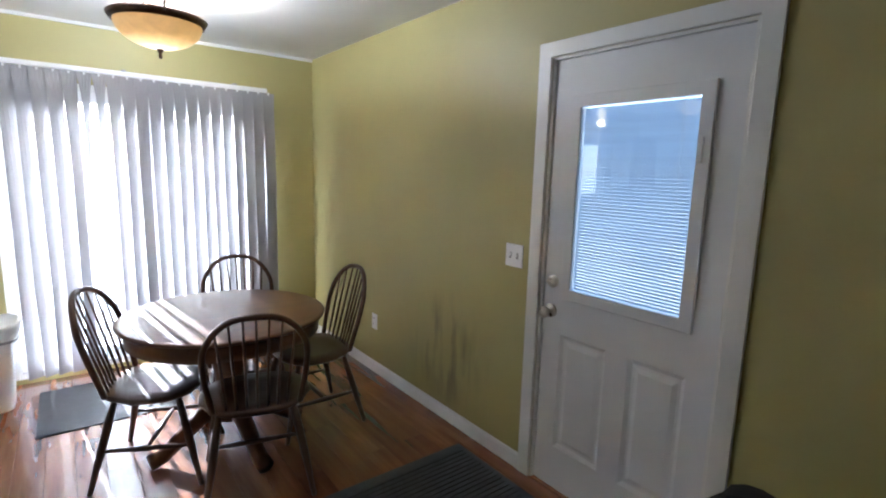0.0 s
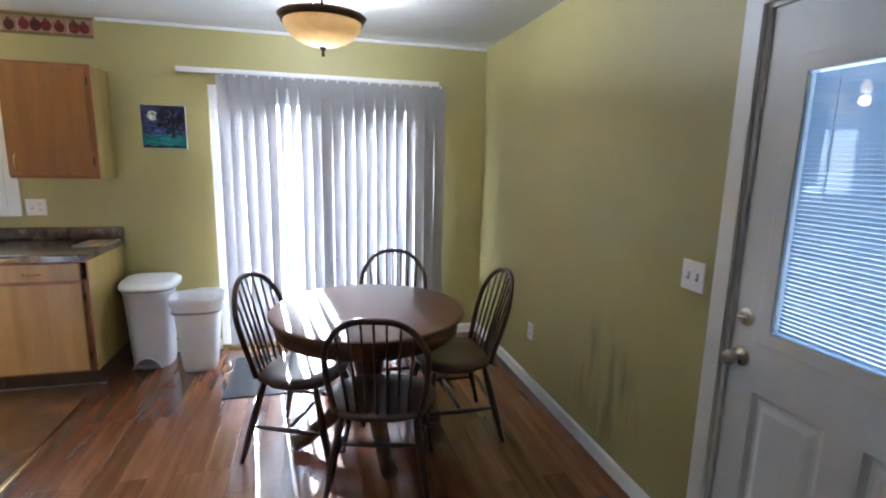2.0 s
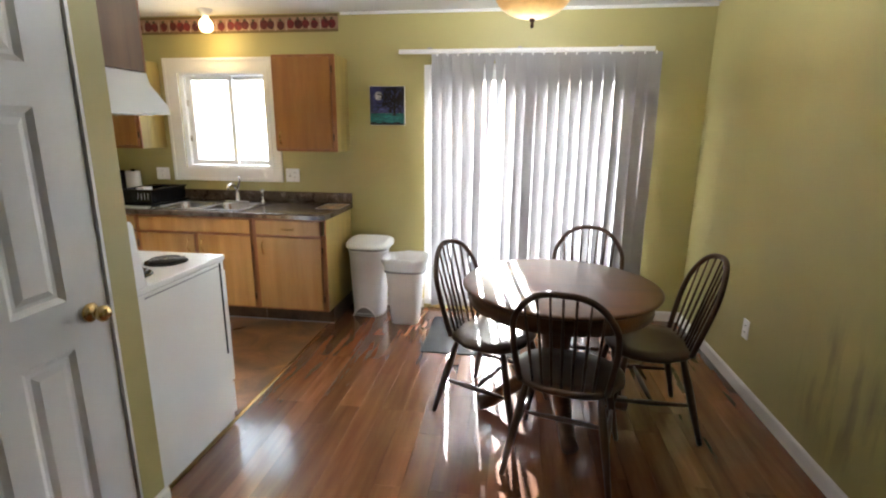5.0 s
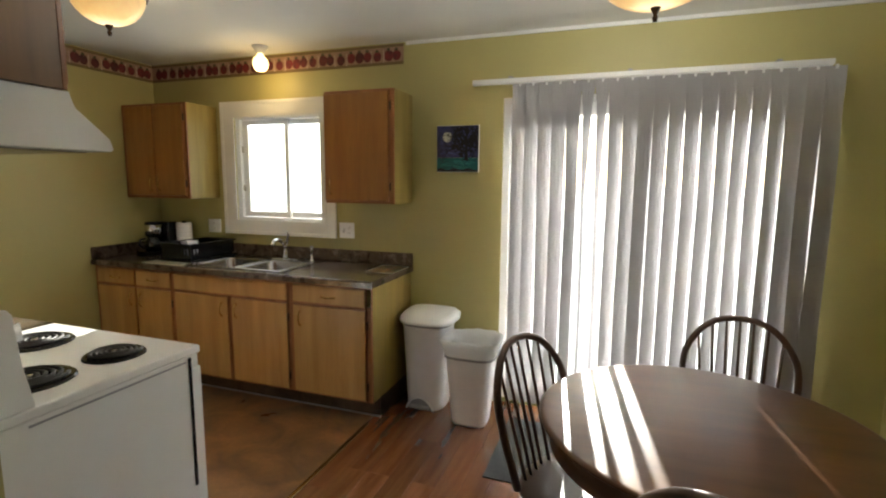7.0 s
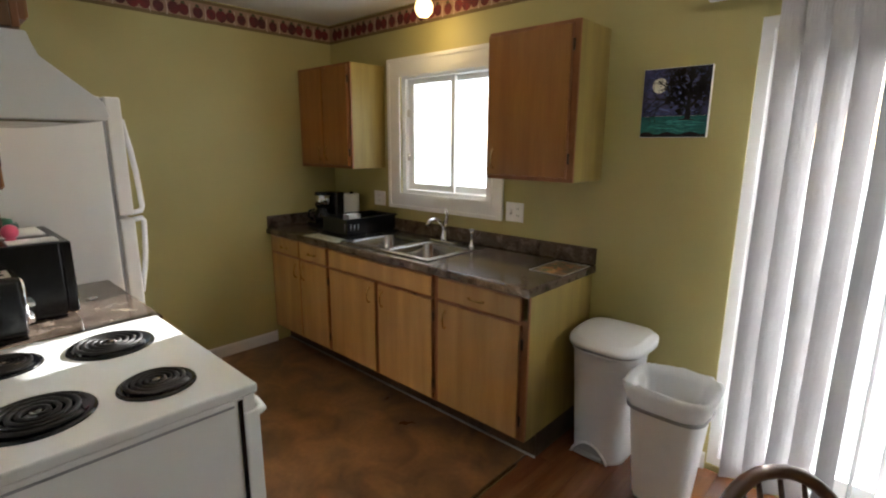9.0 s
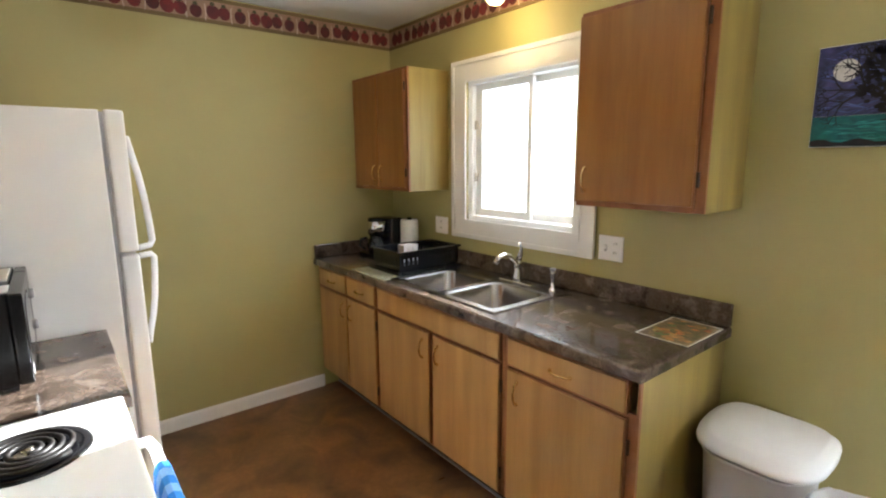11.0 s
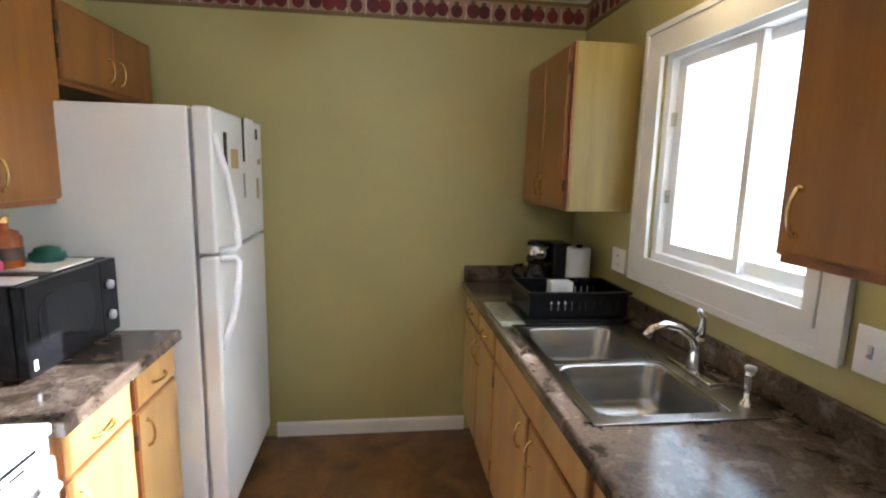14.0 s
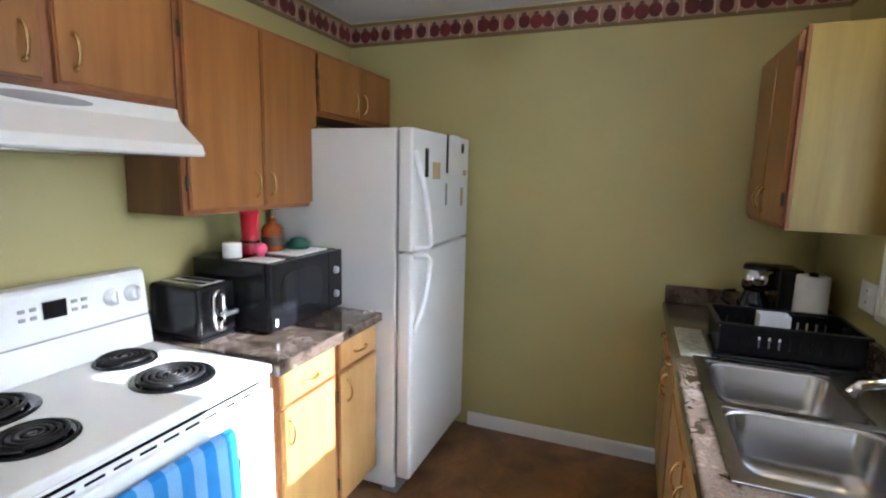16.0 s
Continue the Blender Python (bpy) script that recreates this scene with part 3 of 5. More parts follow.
# ---- doors ----
entry = thing("door_1", "white steel entry door with a blind behind its glass", "door", EAST, 1.54, 0, kind="structure")
bm = bmesh.new()
slab(bm, (1.05, 2.03), (0, 2.105), [(1.12, 1.96, -0.1, 2.04)], EAST - 0.018, EAST - 0.0005, "yz")
rounded(bm, 0.004)
part("casing", bm, WHITE, entry)
bm = bmesh.new()
slab(bm, (1.12, 1.96), (0.0, 2.04), [(1.135, 1.945, -0.1, 2.027)], EAST + 0.0, EAST + 0.13, "yz")
part("jamb", bm, WHITE, entry)
GLY, GLZ = (1.285, 1.79), (1.008, 1.814)
holes = [(1.28, 1.795, 1.003, 1.819), (1.24, 1.48, 0.22, 0.785), (1.585, 1.835, 0.22, 0.785)]
bm = bmesh.new()
slab(bm, (1.138, 1.942), (0.008, 2.024), holes, EAST + 0.012, EAST + 0.052, "yz")
leaf = part("door_leaf", bm, DOORPAINT, entry)


def raised_panel(a0, a1, b0, b1, face, way, plane, parent, mat):
    """A pressed panel: sunk moulding round a raised field. way: +1 when the room lies on the lower side of the plane's axis."""
    bm = bmesh.new()
    steps = ((0, 0.0), (0.018, 0.010), (0.03, 0.010), (0.05, 0.003))
    rings = []
    for inset, sink in steps:
        c = [(a0 + inset, b0 + inset), (a1 - inset, b0 + inset), (a1 - inset, b1 - inset), (a0 + inset, b1 - inset)]
        w = face + way * sink
        rings.append([bm.verts.new((w, a, b) if plane == "x" else (a, w, b)) for a, b in c])
    for r, s in zip(rings, rings[1:]):
        for k in range(4):
            n = (k + 1) % 4
            bm.faces.new((r[k], r[n], s[n], s[k]))
    bm.faces.new(rings[-1])
    back = face + way * 0.03
    c = [(a0, b0), (a1, b0), (a1, b1), (a0, b1)]
    last = [bm.verts.new((back, a, b) if plane == "x" else (a, back, b)) for a, b in c]
    for k in range(4):
        n = (k + 1) % 4
        bm.faces.new((rings[0][k], rings[0][n], last[n], last[k]))
    bm.faces.new(last)
    return part("door_panel", bm, mat, parent)


for a0, a1 in ((1.24, 1.48), (1.585, 1.835)):
    raised_panel(a0, a1, 0.22, 0.785, EAST + 0.012, 1, "x", leaf, DOORPAINT)
bm = bmesh.new()
slab(bm, (1.235, 1.84), (0.958, 1.864), [(GLY[0], GLY[1], GLZ[0], GLZ[1])], EAST - 0.002, EAST + 0.0115, "yz")
rounded(bm, 0.005, 3)
part("glass_frame", bm, DOORPAINT, leaf)
pane = part("pane", block(EAST + 0.016, EAST + 0.02, GLY[0] - 0.004, GLY[1] + 0.004, GLZ[0] - 0.004, GLZ[1] + 0.004, 0), CLEAR, leaf)
pane.visible_shadow = False
base = bmesh.new()
tilt = Matrix.Rotation(radians(60), 4, "Y")
box(base, -0.0075, 0.0075, GLY[0], GLY[1], -0.0004, 0.0004)
bmesh.ops.transform(base, matrix=tilt, verts=base.verts)
slat_mesh = bpy.data.meshes.new("slat")
base.to_mesh(slat_mesh)
base.free()
slat_mesh.materials.append(SLAT)
for k in range(58):
    s = new("slat", slat_mesh)
    s.parent = leaf
    s.location = (0.032, -1.54, GLZ[0] + 0.007 + k * 0.0138)
for y in (1.355, 1.715):
    bm = bmesh.new()
    tube(bm, [(EAST + 0.031, y, GLZ[0]), (EAST + 0.031, y, GLZ[1])], 0.0012, 5)
    part("ladder_cord", bm, VINYL, leaf)
part("blind_slider", block(EAST - 0.012, EAST - 0.003, 1.26, 1.275, 1.58, 1.67), DOORPAINT, leaf)


def knob(parent, x, y, z, way, mat):
    bm = bmesh.new()
    lathe(bm, [(0.0, 0.0), (0.032, 0.0), (0.033, 0.006), (0.026, 0.011), (0.012, 0.014), (0.011, 0.03), (0.02, 0.036), (0.027, 0.046), (0.028, 0.056), (0.02, 0.066), (0, 0.069)], 24)
    bmesh.ops.transform(bm, matrix=pose(x, y, z, 0, 90 * way, 0), verts=bm.verts)
    part("door_knob", bm, mat, parent, smooth=True)


knob(leaf, EAST + 0.012, 1.895, 0.888, -1, NICKEL)
bm = bmesh.new()
lathe(bm, [(0, 0), (0.03, 0), (0.031, 0.008), (0.022, 0.014), (0.018, 0.022), (0, 0.023)], 24)
box(bm, -0.004, 0.004, -0.016, 0.016, 0.022, 0.036)
bmesh.ops.transform(bm, matrix=pose(EAST + 0.012, 1.892, 1.03, 0, -90, 0), verts=bm.verts)
part("deadbolt", bm, NICKEL, leaf, "satin nickel thumb turn")
for z in (0.22, 1.05, 1.82):
    bm = bmesh.new()
    tube(bm, [(EAST + 0.006, 1.133, z - 0.045), (EAST + 0.006, 1.133, z + 0.045)], 0.006, 8)
    part("hinge", bm, NICKEL, entry)
part("threshold", block(EAST - 0.01, EAST + 0.135, 1.136, 1.944, 0.0, 0.007, 0.002), OAKDARK, entry)

closet = thing("door_2", "white six panel closet door with a brass knob, shut", "door", CLOSET, 1.65, 0, kind="structure")
bm = bmesh.new()
rows = ((0.24, 0.83), (0.99, 1.58), (1.70, 1.90))
cols = ((1.39, 1.605), (1.69, 1.87))
holes = [(a0, a1, b0, b1) for a0, a1 in cols for b0, b1 in rows]
slab(bm, (1.295, 2.018), (0.01, 2.025), holes, CLOSET - 0.042, CLOSET - 0.006, "yz")
cleaf = part("door_leaf", bm, DOORPAINT, closet)
for a0, a1, b0, b1 in holes:
    raised_panel(a0, a1, b0, b1, CLOSET - 0.006, -1, "x", cleaf, DOORPAINT)
bm = bmesh.new()
slab(bm, (1.28, 2.035), (0, 2.04), [(1.292, 2.023, -0.1, 2.028)], CLOSET - 0.12, CLOSET + 0.003, "yz")
part("jamb", bm, WHITE, closet)
knob(cleaf, CLOSET - 0.006, 1.945, 0.925, 1, BRASS)


def wall_plate(name, label, place, wide, tall, slots):
    """A cover plate drawn upright in its own x and z, with its switches or sockets; y towards the room is negative."""
    root = thing(name, label, "switch" if "switch" in name else "outlet")
    root.matrix_basis = place
    part("plate", block(-wide / 2, wide / 2, -0.006, 0, -tall / 2, tall / 2, 0.003), PLASTIC, root, plan=False)
    for kind, u in slots:
        if kind == "toggle":
            bm = block(u - 0.005, u + 0.005, -0.016, -0.0055, -0.004, 0.014, 0.002)
            part("toggle", bm, PLASTIC, root, plan=False)
            part("slot", block(u - 0.007, u + 0.007, -0.0075, -0.0062, -0.015, 0.015, 0), GREY, root, plan=False)
        else:
            for s in (-0.021, 0.021):
                part("socket", block(u - 0.015, u + 0.015, -0.0085, -0.0062, s - 0.013, s + 0.013, 0.002), PLASTIC, root, plan=False)
                for d in (-0.006, 0.006):
                    part("slot", block(u + d - 0.0013, u + d + 0.0013, -0.0095, -0.0086, s - 0.002, s + 0.007, 0), BLACK, root, plan=False)
    return root


wall_plate("light_switch", "white double toggle switch plate beside the entry door", pose(EAST, 2.14, 1.115, 0, 0, 90 - 180), 0.117, 0.117, (("toggle", -0.023), ("toggle", 0.023)))
wall_plate("wall_outlet", "white duplex outlet low on the olive wall", pose(EAST, 3.55, 0.395, 0, 0, -90), 0.072, 0.117, (("socket", 0),))
wall_plate("wall_outlet", "white switch and socket plate above the worktop", pose(-1.58, NORTH, 1.142, 0, 0, 0), 0.125, 0.115, (("toggle", -0.025), ("socket", 0.025)))
wall_plate("wall_outlet", "white outlet plate in the worktop corner", pose(-2.815, NORTH, 1.133, 0, 0, 0), 0.125, 0.108, (("socket", 0),))


# ---- ceiling lamps ----
def ceiling_lamp(name, label, x, y, ring, ring_r, low, stem):
    root = thing(name, label, "lamp", x, y, HIGH)
    d = HIGH - ring
    bm = bmesh.new()
    n, drop = 12, ring - low - 0.055
    prof = [(ring_r * 0.93 * math.cos(math.pi / 2 * k / n), -d - 0.01 - drop * math.sin(math.pi / 2 * k / n)) for k in range(n)] + [(0.006, -d - 0.01 - drop)]
    lathe(bm, prof, 40)
    bmesh.ops.solidify(bm, geom=list(bm.faces), thickness=0.004)
    part("bowl", bm, SHADE, root, "glowing alabaster glass", True, False)
    bm = bmesh.new()
    lathe(bm, [(ring_r * 0.9, -d - 0.02), (ring_r * 0.97, -d - 0.022), (ring_r * 1.0, -d - 0.005), (ring_r * 1.05, -d + 0.008), (ring_r * 1.0, -d + 0.016), (ring_r * 0.92, -d + 0.01), (ring_r * 0.9, -d - 0.02)], 48)
    part("rim", bm, BRONZE, root, "dark bronze rim", True, False)
    bm = bmesh.new()
    lathe(bm, [(0, -HIGH + low), (0.007, -HIGH + low), (0.01, -HIGH + low + 0.015), (0.006, -HIGH + low + 0.022), (0.013, -HIGH + low + 0.035), (0.02, -HIGH + low + 0.052), (0.022, -HIGH + low + 0.062), (0, -HIGH + low + 0.064)], 16)
    part("finial", bm, BRONZE, root, "", True, False)
    bm = bmesh.new()
    lathe(bm, [(0, -0.03), (0.03, -0.03), (0.055, -0.018), (0.065, -0.004), (0.065, 0), (0, 0)], 32)
    part("canopy", bm, BRONZE, root, "", True, False)
    if stem:
        for k in range(3):
            a = math.tau * k / 3 + 0.5
            c, s = math.cos(a), math.sin(a)
            pts = [(0.03 * c, 0.03 * s, -0.03), (0.022 * c, 0.022 * s, -0.06), (0.04 * c, 0.04 * s, -0.1), (0.1 * c, 0.1 * s, -d + 0.03), (0.19 * c, 0.19 * s, -d + 0.008), (ring_r * c, ring_r * s, -d)]
            bm = bmesh.new()
            tube(bm, pts, 0.006, 8)
            part("arm", bm, BRONZE, root, "", True, False)
            bm = bmesh.new()
            r = ring_r * 1.02
            tube(bm, [(r * c, r * s, -d), ((r + 0.018) * c, (r + 0.018) * s, -d + 0.01), ((r + 0.028) * c, (r + 0.028) * s, -d + 0.03), ((r + 0.022) * c, (r + 0.022) * s, -d + 0.045)], [0.006, 0.006, 0.006, 0.008], 8)
            part("scroll", bm, BRONZE, root, "", True, False)
        bm = bmesh.new()
        tube(bm, [(0, 0, -0.03), (0, 0, -HIGH + low + 0.06)], 0.006, 8)
        part("stem", bm, BRONZE, root, "", True, False)
    return root


ceiling_lamp("pendant_lamp", "bronze semi flush lamp with a lit alabaster bowl", 0.384, 3.38, 2.235, 0.215, 2.05, True)
ceiling_lamp("ceiling_lamp", "bronze flush ceiling lamp with a lit glass bowl", -1.93, 3.19, 2.345, 0.165, 2.15, False)
bulb = thing("globe_lamp", "bare lit globe bulb in a white ceiling socket", "lamp", -2.13, 4.46, HIGH)
bm = bmesh.new()
lathe(bm, [(0.055, 0), (0.055, -0.012), (0.035, -0.03), (0.03, -0.05), (0, -0.05)], 24)
part("socket", bm, PLASTIC, bulb, "", True, False)
bm = bmesh.new()
lathe(bm, [(0.018, -0.05), (0.025, -0.065), (0.045, -0.085), (0.055, -0.115), (0.05, -0.145), (0.03, -0.168), (0, -0.175)], 24)
part("bulb", bm, GLOBE, bulb, "glowing globe bulb", True, False)


# ---- kitchen cabinets ----
def handle(parent, x, y, z, out, upright=True, mat=None):
    """A bow handle on a front at y; out: -1 when the room lies towards lower y."""
    bm = bmesh.new()
    h = 0.045
    line = [(-h, 0), (-h * 0.92, 0.012), (-h * 0.5, 0.02), (0, 0.023), (h * 0.5, 0.02), (h * 0.92, 0.012), (h, 0)]
    pts = [(x, y + out * d, z + s) if upright else (x + s, y + out * d, z) for s, d in line]
    tube(bm, pts, [0.007, 0.005, 0.004, 0.0045, 0.004, 0.005, 0.007], 8)
    for s in (-h, h):
        p = (x, y + out * 0.002, z + s) if upright else (x + s, y + out * 0.002, z)
        bmesh.ops.create_icosphere(bm, subdivisions=1, radius=0.0085, matrix=Matrix.Translation(p))
    part("handle", bm, mat or BRASS, parent, "curved brass handle", True)


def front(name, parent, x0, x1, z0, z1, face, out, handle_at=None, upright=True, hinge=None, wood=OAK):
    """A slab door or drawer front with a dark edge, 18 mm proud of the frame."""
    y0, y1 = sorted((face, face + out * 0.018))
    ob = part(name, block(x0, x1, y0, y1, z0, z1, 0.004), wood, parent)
    e0, e1 = sorted((face + out * 0.001, face + out * 0.012))
    bm = bmesh.new()
    slab(bm, (x0 - 0.005, x1 + 0.005), (z0 - 0.005, z1 + 0.005), [(x0 - 0.0003, x1 + 0.0003, z0 - 0.0003, z1 + 0.0003)], e0, e1)
    part("edge_band", bm, OAKDARK, ob, "dark stained edge")
    if handle_at:
        handle(ob, *handle_at[:1], face + out * 0.018, handle_at[1], out, upright)
    if hinge is not None:
        for z in (z0 + 0.09, z1 - 0.09):
            bm = bmesh.new()
            tube(bm, [(hinge, face + out * 0.012, z - 0.025), (hinge, face + out * 0.012, z + 0.025)], 0.006, 8)
            part("hinge", bm, BRONZE, ob)
    return ob


def wall_cabinet(label, x0, x1, z0, z1, wall, out, doors, sides=PALEWOOD, depth=0.29):
    """An upper cabinet: carcass, face frame and doors given as (x0, x1, handle x, hinge x)."""
    face = wall + out * (depth + 0.012)
    root = thing("wall_cabinet", label, "cabinet", (x0 + x1) / 2, wall, z0, group="upper kitchen cabinets")
    y0, y1 = sorted((wall + out * 0.001, wall + out * depth))
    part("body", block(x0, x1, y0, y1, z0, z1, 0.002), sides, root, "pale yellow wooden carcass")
    f0, f1 = sorted((wall + out * (depth + 0.0005), face))
    bm = bmesh.new()
    slab(bm, (x0, x1), (z0, z1), [], f0, f1)
    rounded(bm, 0.002)
    part("face_frame", bm, OAKDARK, root, "reddish stained face frame")
    for a, b, hx, hinge in doors:
        front("door", root, a, b, z0 + 0.022, z1 - 0.02, face, out, (hx, z0 + 0.105), True, hinge)
    return root


wall_cabinet("honey oak single door wall cabinet beside the window", -1.56, -1.055, 1.358, 2.085, NORTH, -1, [(-1.553, -1.092, -1.51, -1.078)])
wall_cabinet("honey oak two door wall cabinet in the kitchen corner", WEST + 0.002, -2.745, 1.363, 2.075, NORTH, -1,
             [(-3.345, -3.068, -3.1, None), (-3.052, -2.772, -3.02, -2.76)])
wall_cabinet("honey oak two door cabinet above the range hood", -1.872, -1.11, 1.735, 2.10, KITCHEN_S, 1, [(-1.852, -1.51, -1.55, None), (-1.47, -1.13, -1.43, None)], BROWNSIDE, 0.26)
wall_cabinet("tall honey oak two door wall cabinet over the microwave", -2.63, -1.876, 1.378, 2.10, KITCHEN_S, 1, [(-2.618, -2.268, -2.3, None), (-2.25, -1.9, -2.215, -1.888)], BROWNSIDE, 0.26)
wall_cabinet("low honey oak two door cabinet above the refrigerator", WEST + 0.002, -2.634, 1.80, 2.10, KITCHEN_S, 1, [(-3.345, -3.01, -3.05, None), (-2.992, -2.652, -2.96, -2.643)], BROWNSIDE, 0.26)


def base_cabinet(label, x0, x1, front_y, back_y, out, drawers, doors, hollow=None, slot=None):
    root = thing("base_cabinet", label, "cabinet", (x0 + x1) / 2, (front_y + back_y) / 2, 0, group="lower kitchen cabinets")
    y0, y1 = sorted((front_y - out * 0.014, back_y))
    if hollow:
        shell = slab(bmesh.new(), (x0, x1), (y0, y1), [hollow], 0.135, 0.868, "xy")
    elif slot:
        shell = slab(bmesh.new(), (x0, x1), (0.135, 0.868), [slot], y0, y1)
    else:
        shell = block(x0, x1, y0, y1, 0.135, 0.868, 0.002)
    part("body", shell, PALEWOOD, root, "pale yellow wooden carcass")
    # the shadow beneath the cabinet is put into the toe kick's dark colour
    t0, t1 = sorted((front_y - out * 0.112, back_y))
    part("toe_kick", block(x0 + 0.002, x1 - 0.002, t0, t1, 0.0, 0.134, 0), BRONZE, root, "recessed toe kick, shadow put into its dark colour")
    f0, f1 = sorted((front_y, front_y - out * 0.0135))
    part("face_frame", slab(bmesh.new(), (x0, x1), (0.136, 0.867), [slot] if slot else [], f0, f1), OAKDARK, root, "reddish stained face frame")
    s0, s1 = sorted((front_y - out * 0.1115, front_y - out * 0.102))
    part("base_strip", block(x0, x1, s0, s1, 0.0, 0.009, 0.002), GREY, root, "grey floor edging strip")
    for a, b, hx in drawers:
        front("drawer", root, a, b, 0.744, 0.852, front_y, out, (hx, 0.79) if hx else None, False, None, OAKPALELIT)
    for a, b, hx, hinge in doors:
        front("door", root, a, b, 0.152, 0.722, front_y, out, (hx, 0.637), True, hinge, OAKPALELIT)
    return root


BF = 4.062
base_cabinet("honey oak base cabinet with two drawers in the corner", WEST + 0.002, -2.625, BF, NORTH - 0.005, -1,
             [(-3.345, -2.985, -3.165), (-2.965, -2.645, -2.805)], [(-3.345, -2.985, -3.02, None), (-2.965, -2.645, -2.925, -2.634)])
base_cabinet("honey oak sink base cabinet with two doors", -2.623, -1.648, BF, NORTH - 0.005, -1,
             [(-2.603, -1.668, None)], [(-2.603, -2.145, -2.19, None), (-2.108, -1.668, -2.07, -1.658)], (-2.6, -1.67, 4.1, 4.63))
base_cabinet("honey oak base cabinet with a drawer over a door", -1.646, -1.065, BF, NORTH - 0.005, -1,
             [(-1.618, -1.108, -1.36)], [(-1.618, -1.105, -1.565, -1.092)], None, (-1.1025, -1.074, 0.745, 0.853))
SF = 2.775
base_cabinet("honey oak base cabinet with drawer and door by the stove", -2.238, -1.878, SF, KITCHEN_S + 0.005, 1, [(-2.218, -1.90, -2.06)], [(-2.218, -1.90, -1.94, None)])
base_cabinet("honey oak base cabinet with drawer and door by the refrigerator", -2.57, -2.24, SF, KITCHEN_S + 0.005, 1, [(-2.555, -2.262, -2.41)], [(-2.555, -2.262, -2.31, -2.25)])


def worktop(label, x0, x1, y0, y1, holes, back):
    """A laminate worktop with a rolled front edge and an upstand against the wall."""
    root = thing("worktop", label, "worktop", (x0 + x1) / 2, (y0 + y1) / 2, 0.87)
    bm = bmesh.new()
    slab(bm, (x0, x1), (y0, y1), holes, 0.87, 0.91, "xy")
    edges = [e for e in bm.edges if abs(e.verts[0].co.z - 0.91) < 1e-4 and abs(e.verts[1].co.z - 0.91) < 1e-4 and len(e.link_faces) == 2
             and abs(e.link_faces[0].normal.z - e.link_faces[1].normal.z) > 0.5]
    bmesh.ops.bevel(bm, geom=edges, offset=0.01, segments=3, affect="EDGES", profile=0.5)
    part("slab", bm, WORKTOP, root)
    b0, b1 = sorted((back, back + (0.02 if back < 3 else -0.02)))
    part("upstand", block(x0, x1, b0, b1, 0.9105, 1.0, 0.006), WORKTOP, root)
    return root


top = worktop("brown mottled laminate worktop with a sink cut out", WEST + 0.001, -1.048, 4.028, NORTH - 0.001, [(-2.52, -1.765, 4.11, 4.50)], NORTH - 0.001)
part("side_upstand", block(WEST + 0.001, WEST + 0.021, 4.035, NORTH - 0.022, 0.9105, 1.0, 0.006), WORKTOP, top)
worktop("brown mottled laminate worktop beside the stove", -2.572, -1.87, KITCHEN_S + 0.001, 2.815, [], KITCHEN_S + 0.001)

# ---- sink and tap ----
sink = thing("kitchen_sink", "double bowl stainless steel drop-in sink", "sink", -2.145, 4.365, 0.91)
bowls = ((-2.505, -2.16), (-2.125, -1.782))
bm = bmesh.new()
slab(bm, (-2.545, -1.742), (4.09, 4.59), [(a, b, 4.125, 4.485) for a, b in bowls], 0.9105, 0.917, "xy")
rounded(bm, 0.0025)
part("rim", bm, STEEL, sink)
for a, b in bowls:
    bm = bmesh.new()
    rings = []
    for inset, z, r in ((-0.014, 0.9103, 0.055), (0.002, 0.9135, 0.055), (0.006, 0.905, 0.055), (0.014, 0.80, 0.06), (0.03, 0.765, 0.065), (0.06, 0.755, 0.065)):
        ring = []
        for cx, cy, a0 in ((b, 4.485, 0), (a, 4.485, 90), (a, 4.125, 180), (b, 4.125, 270)):
            sx, sy = (-1 if cx == b else 1), (-1 if cy > 4.3 else 1)
            px, py = cx + sx * (inset + r), cy + sy * (inset + r)
            for k in range(5):
                g = radians(a0 + 22.5 * k)
                ring.append(bm.verts.new((px + r * math.cos(g), py + r * math.sin(g), z)))
        rings.append(ring)
    for r0, r1 in zip(rings, rings[1:]):
        for k in range(len(r0)):
            n = (k + 1) % len(r0)
            bm.faces.new((r0[k], r0[n], r1[n], r1[k]))
    bm.faces.new(rings[-1])
    bowl = part("bowl", bm, STEEL, sink, "brushed steel bowl", True)
    bm = bmesh.new()
    lathe(bm, [(0, 0.003), (0.02, 0.003), (0.03, 0.006), (0.042, 0.004), (0.044, 0.0), (0, 0)], 24, ((a + b) / 2, 4.305, 0.7555))
    part("drain", bm, CHROME, bowl, "", True)
tap = thing("kitchen_tap", "chrome single lever kitchen tap", "tap", -2.04, 4.55, 0.917)
bm = bmesh.new()
box(bm, -2.15, -1.93, 4.525, 4.58, 0.9175, 0.925)
rounded(bm, 0.01, 3)
part("base_plate", bm, CHROME, tap, "", True)
bm = bmesh.new()
lathe(bm, [(0.027, 0), (0.026, 0.02), (0.02, 0.05), (0.018, 0.085), (0.02, 0.1), (0.014, 0.112), (0, 0.115)], 24, (-2.04, 4.552, 0.9253))
part("tap_body", bm, CHROME, tap, "", True)
bm = bmesh.new()
tube(bm, [(-2.04, 4.552, 0.985), (-2.036, 4.53, 1.03), (-2.03, 4.48, 1.065), (-2.023, 4.43, 1.078), (-2.017, 4.385, 1.068), (-2.014, 4.365, 1.045)], [0.014, 0.013, 0.0125, 0.012, 0.0125, 0.014], 12)
part("spout", bm, CHROME, tap, "", True)
bm = bmesh.new()
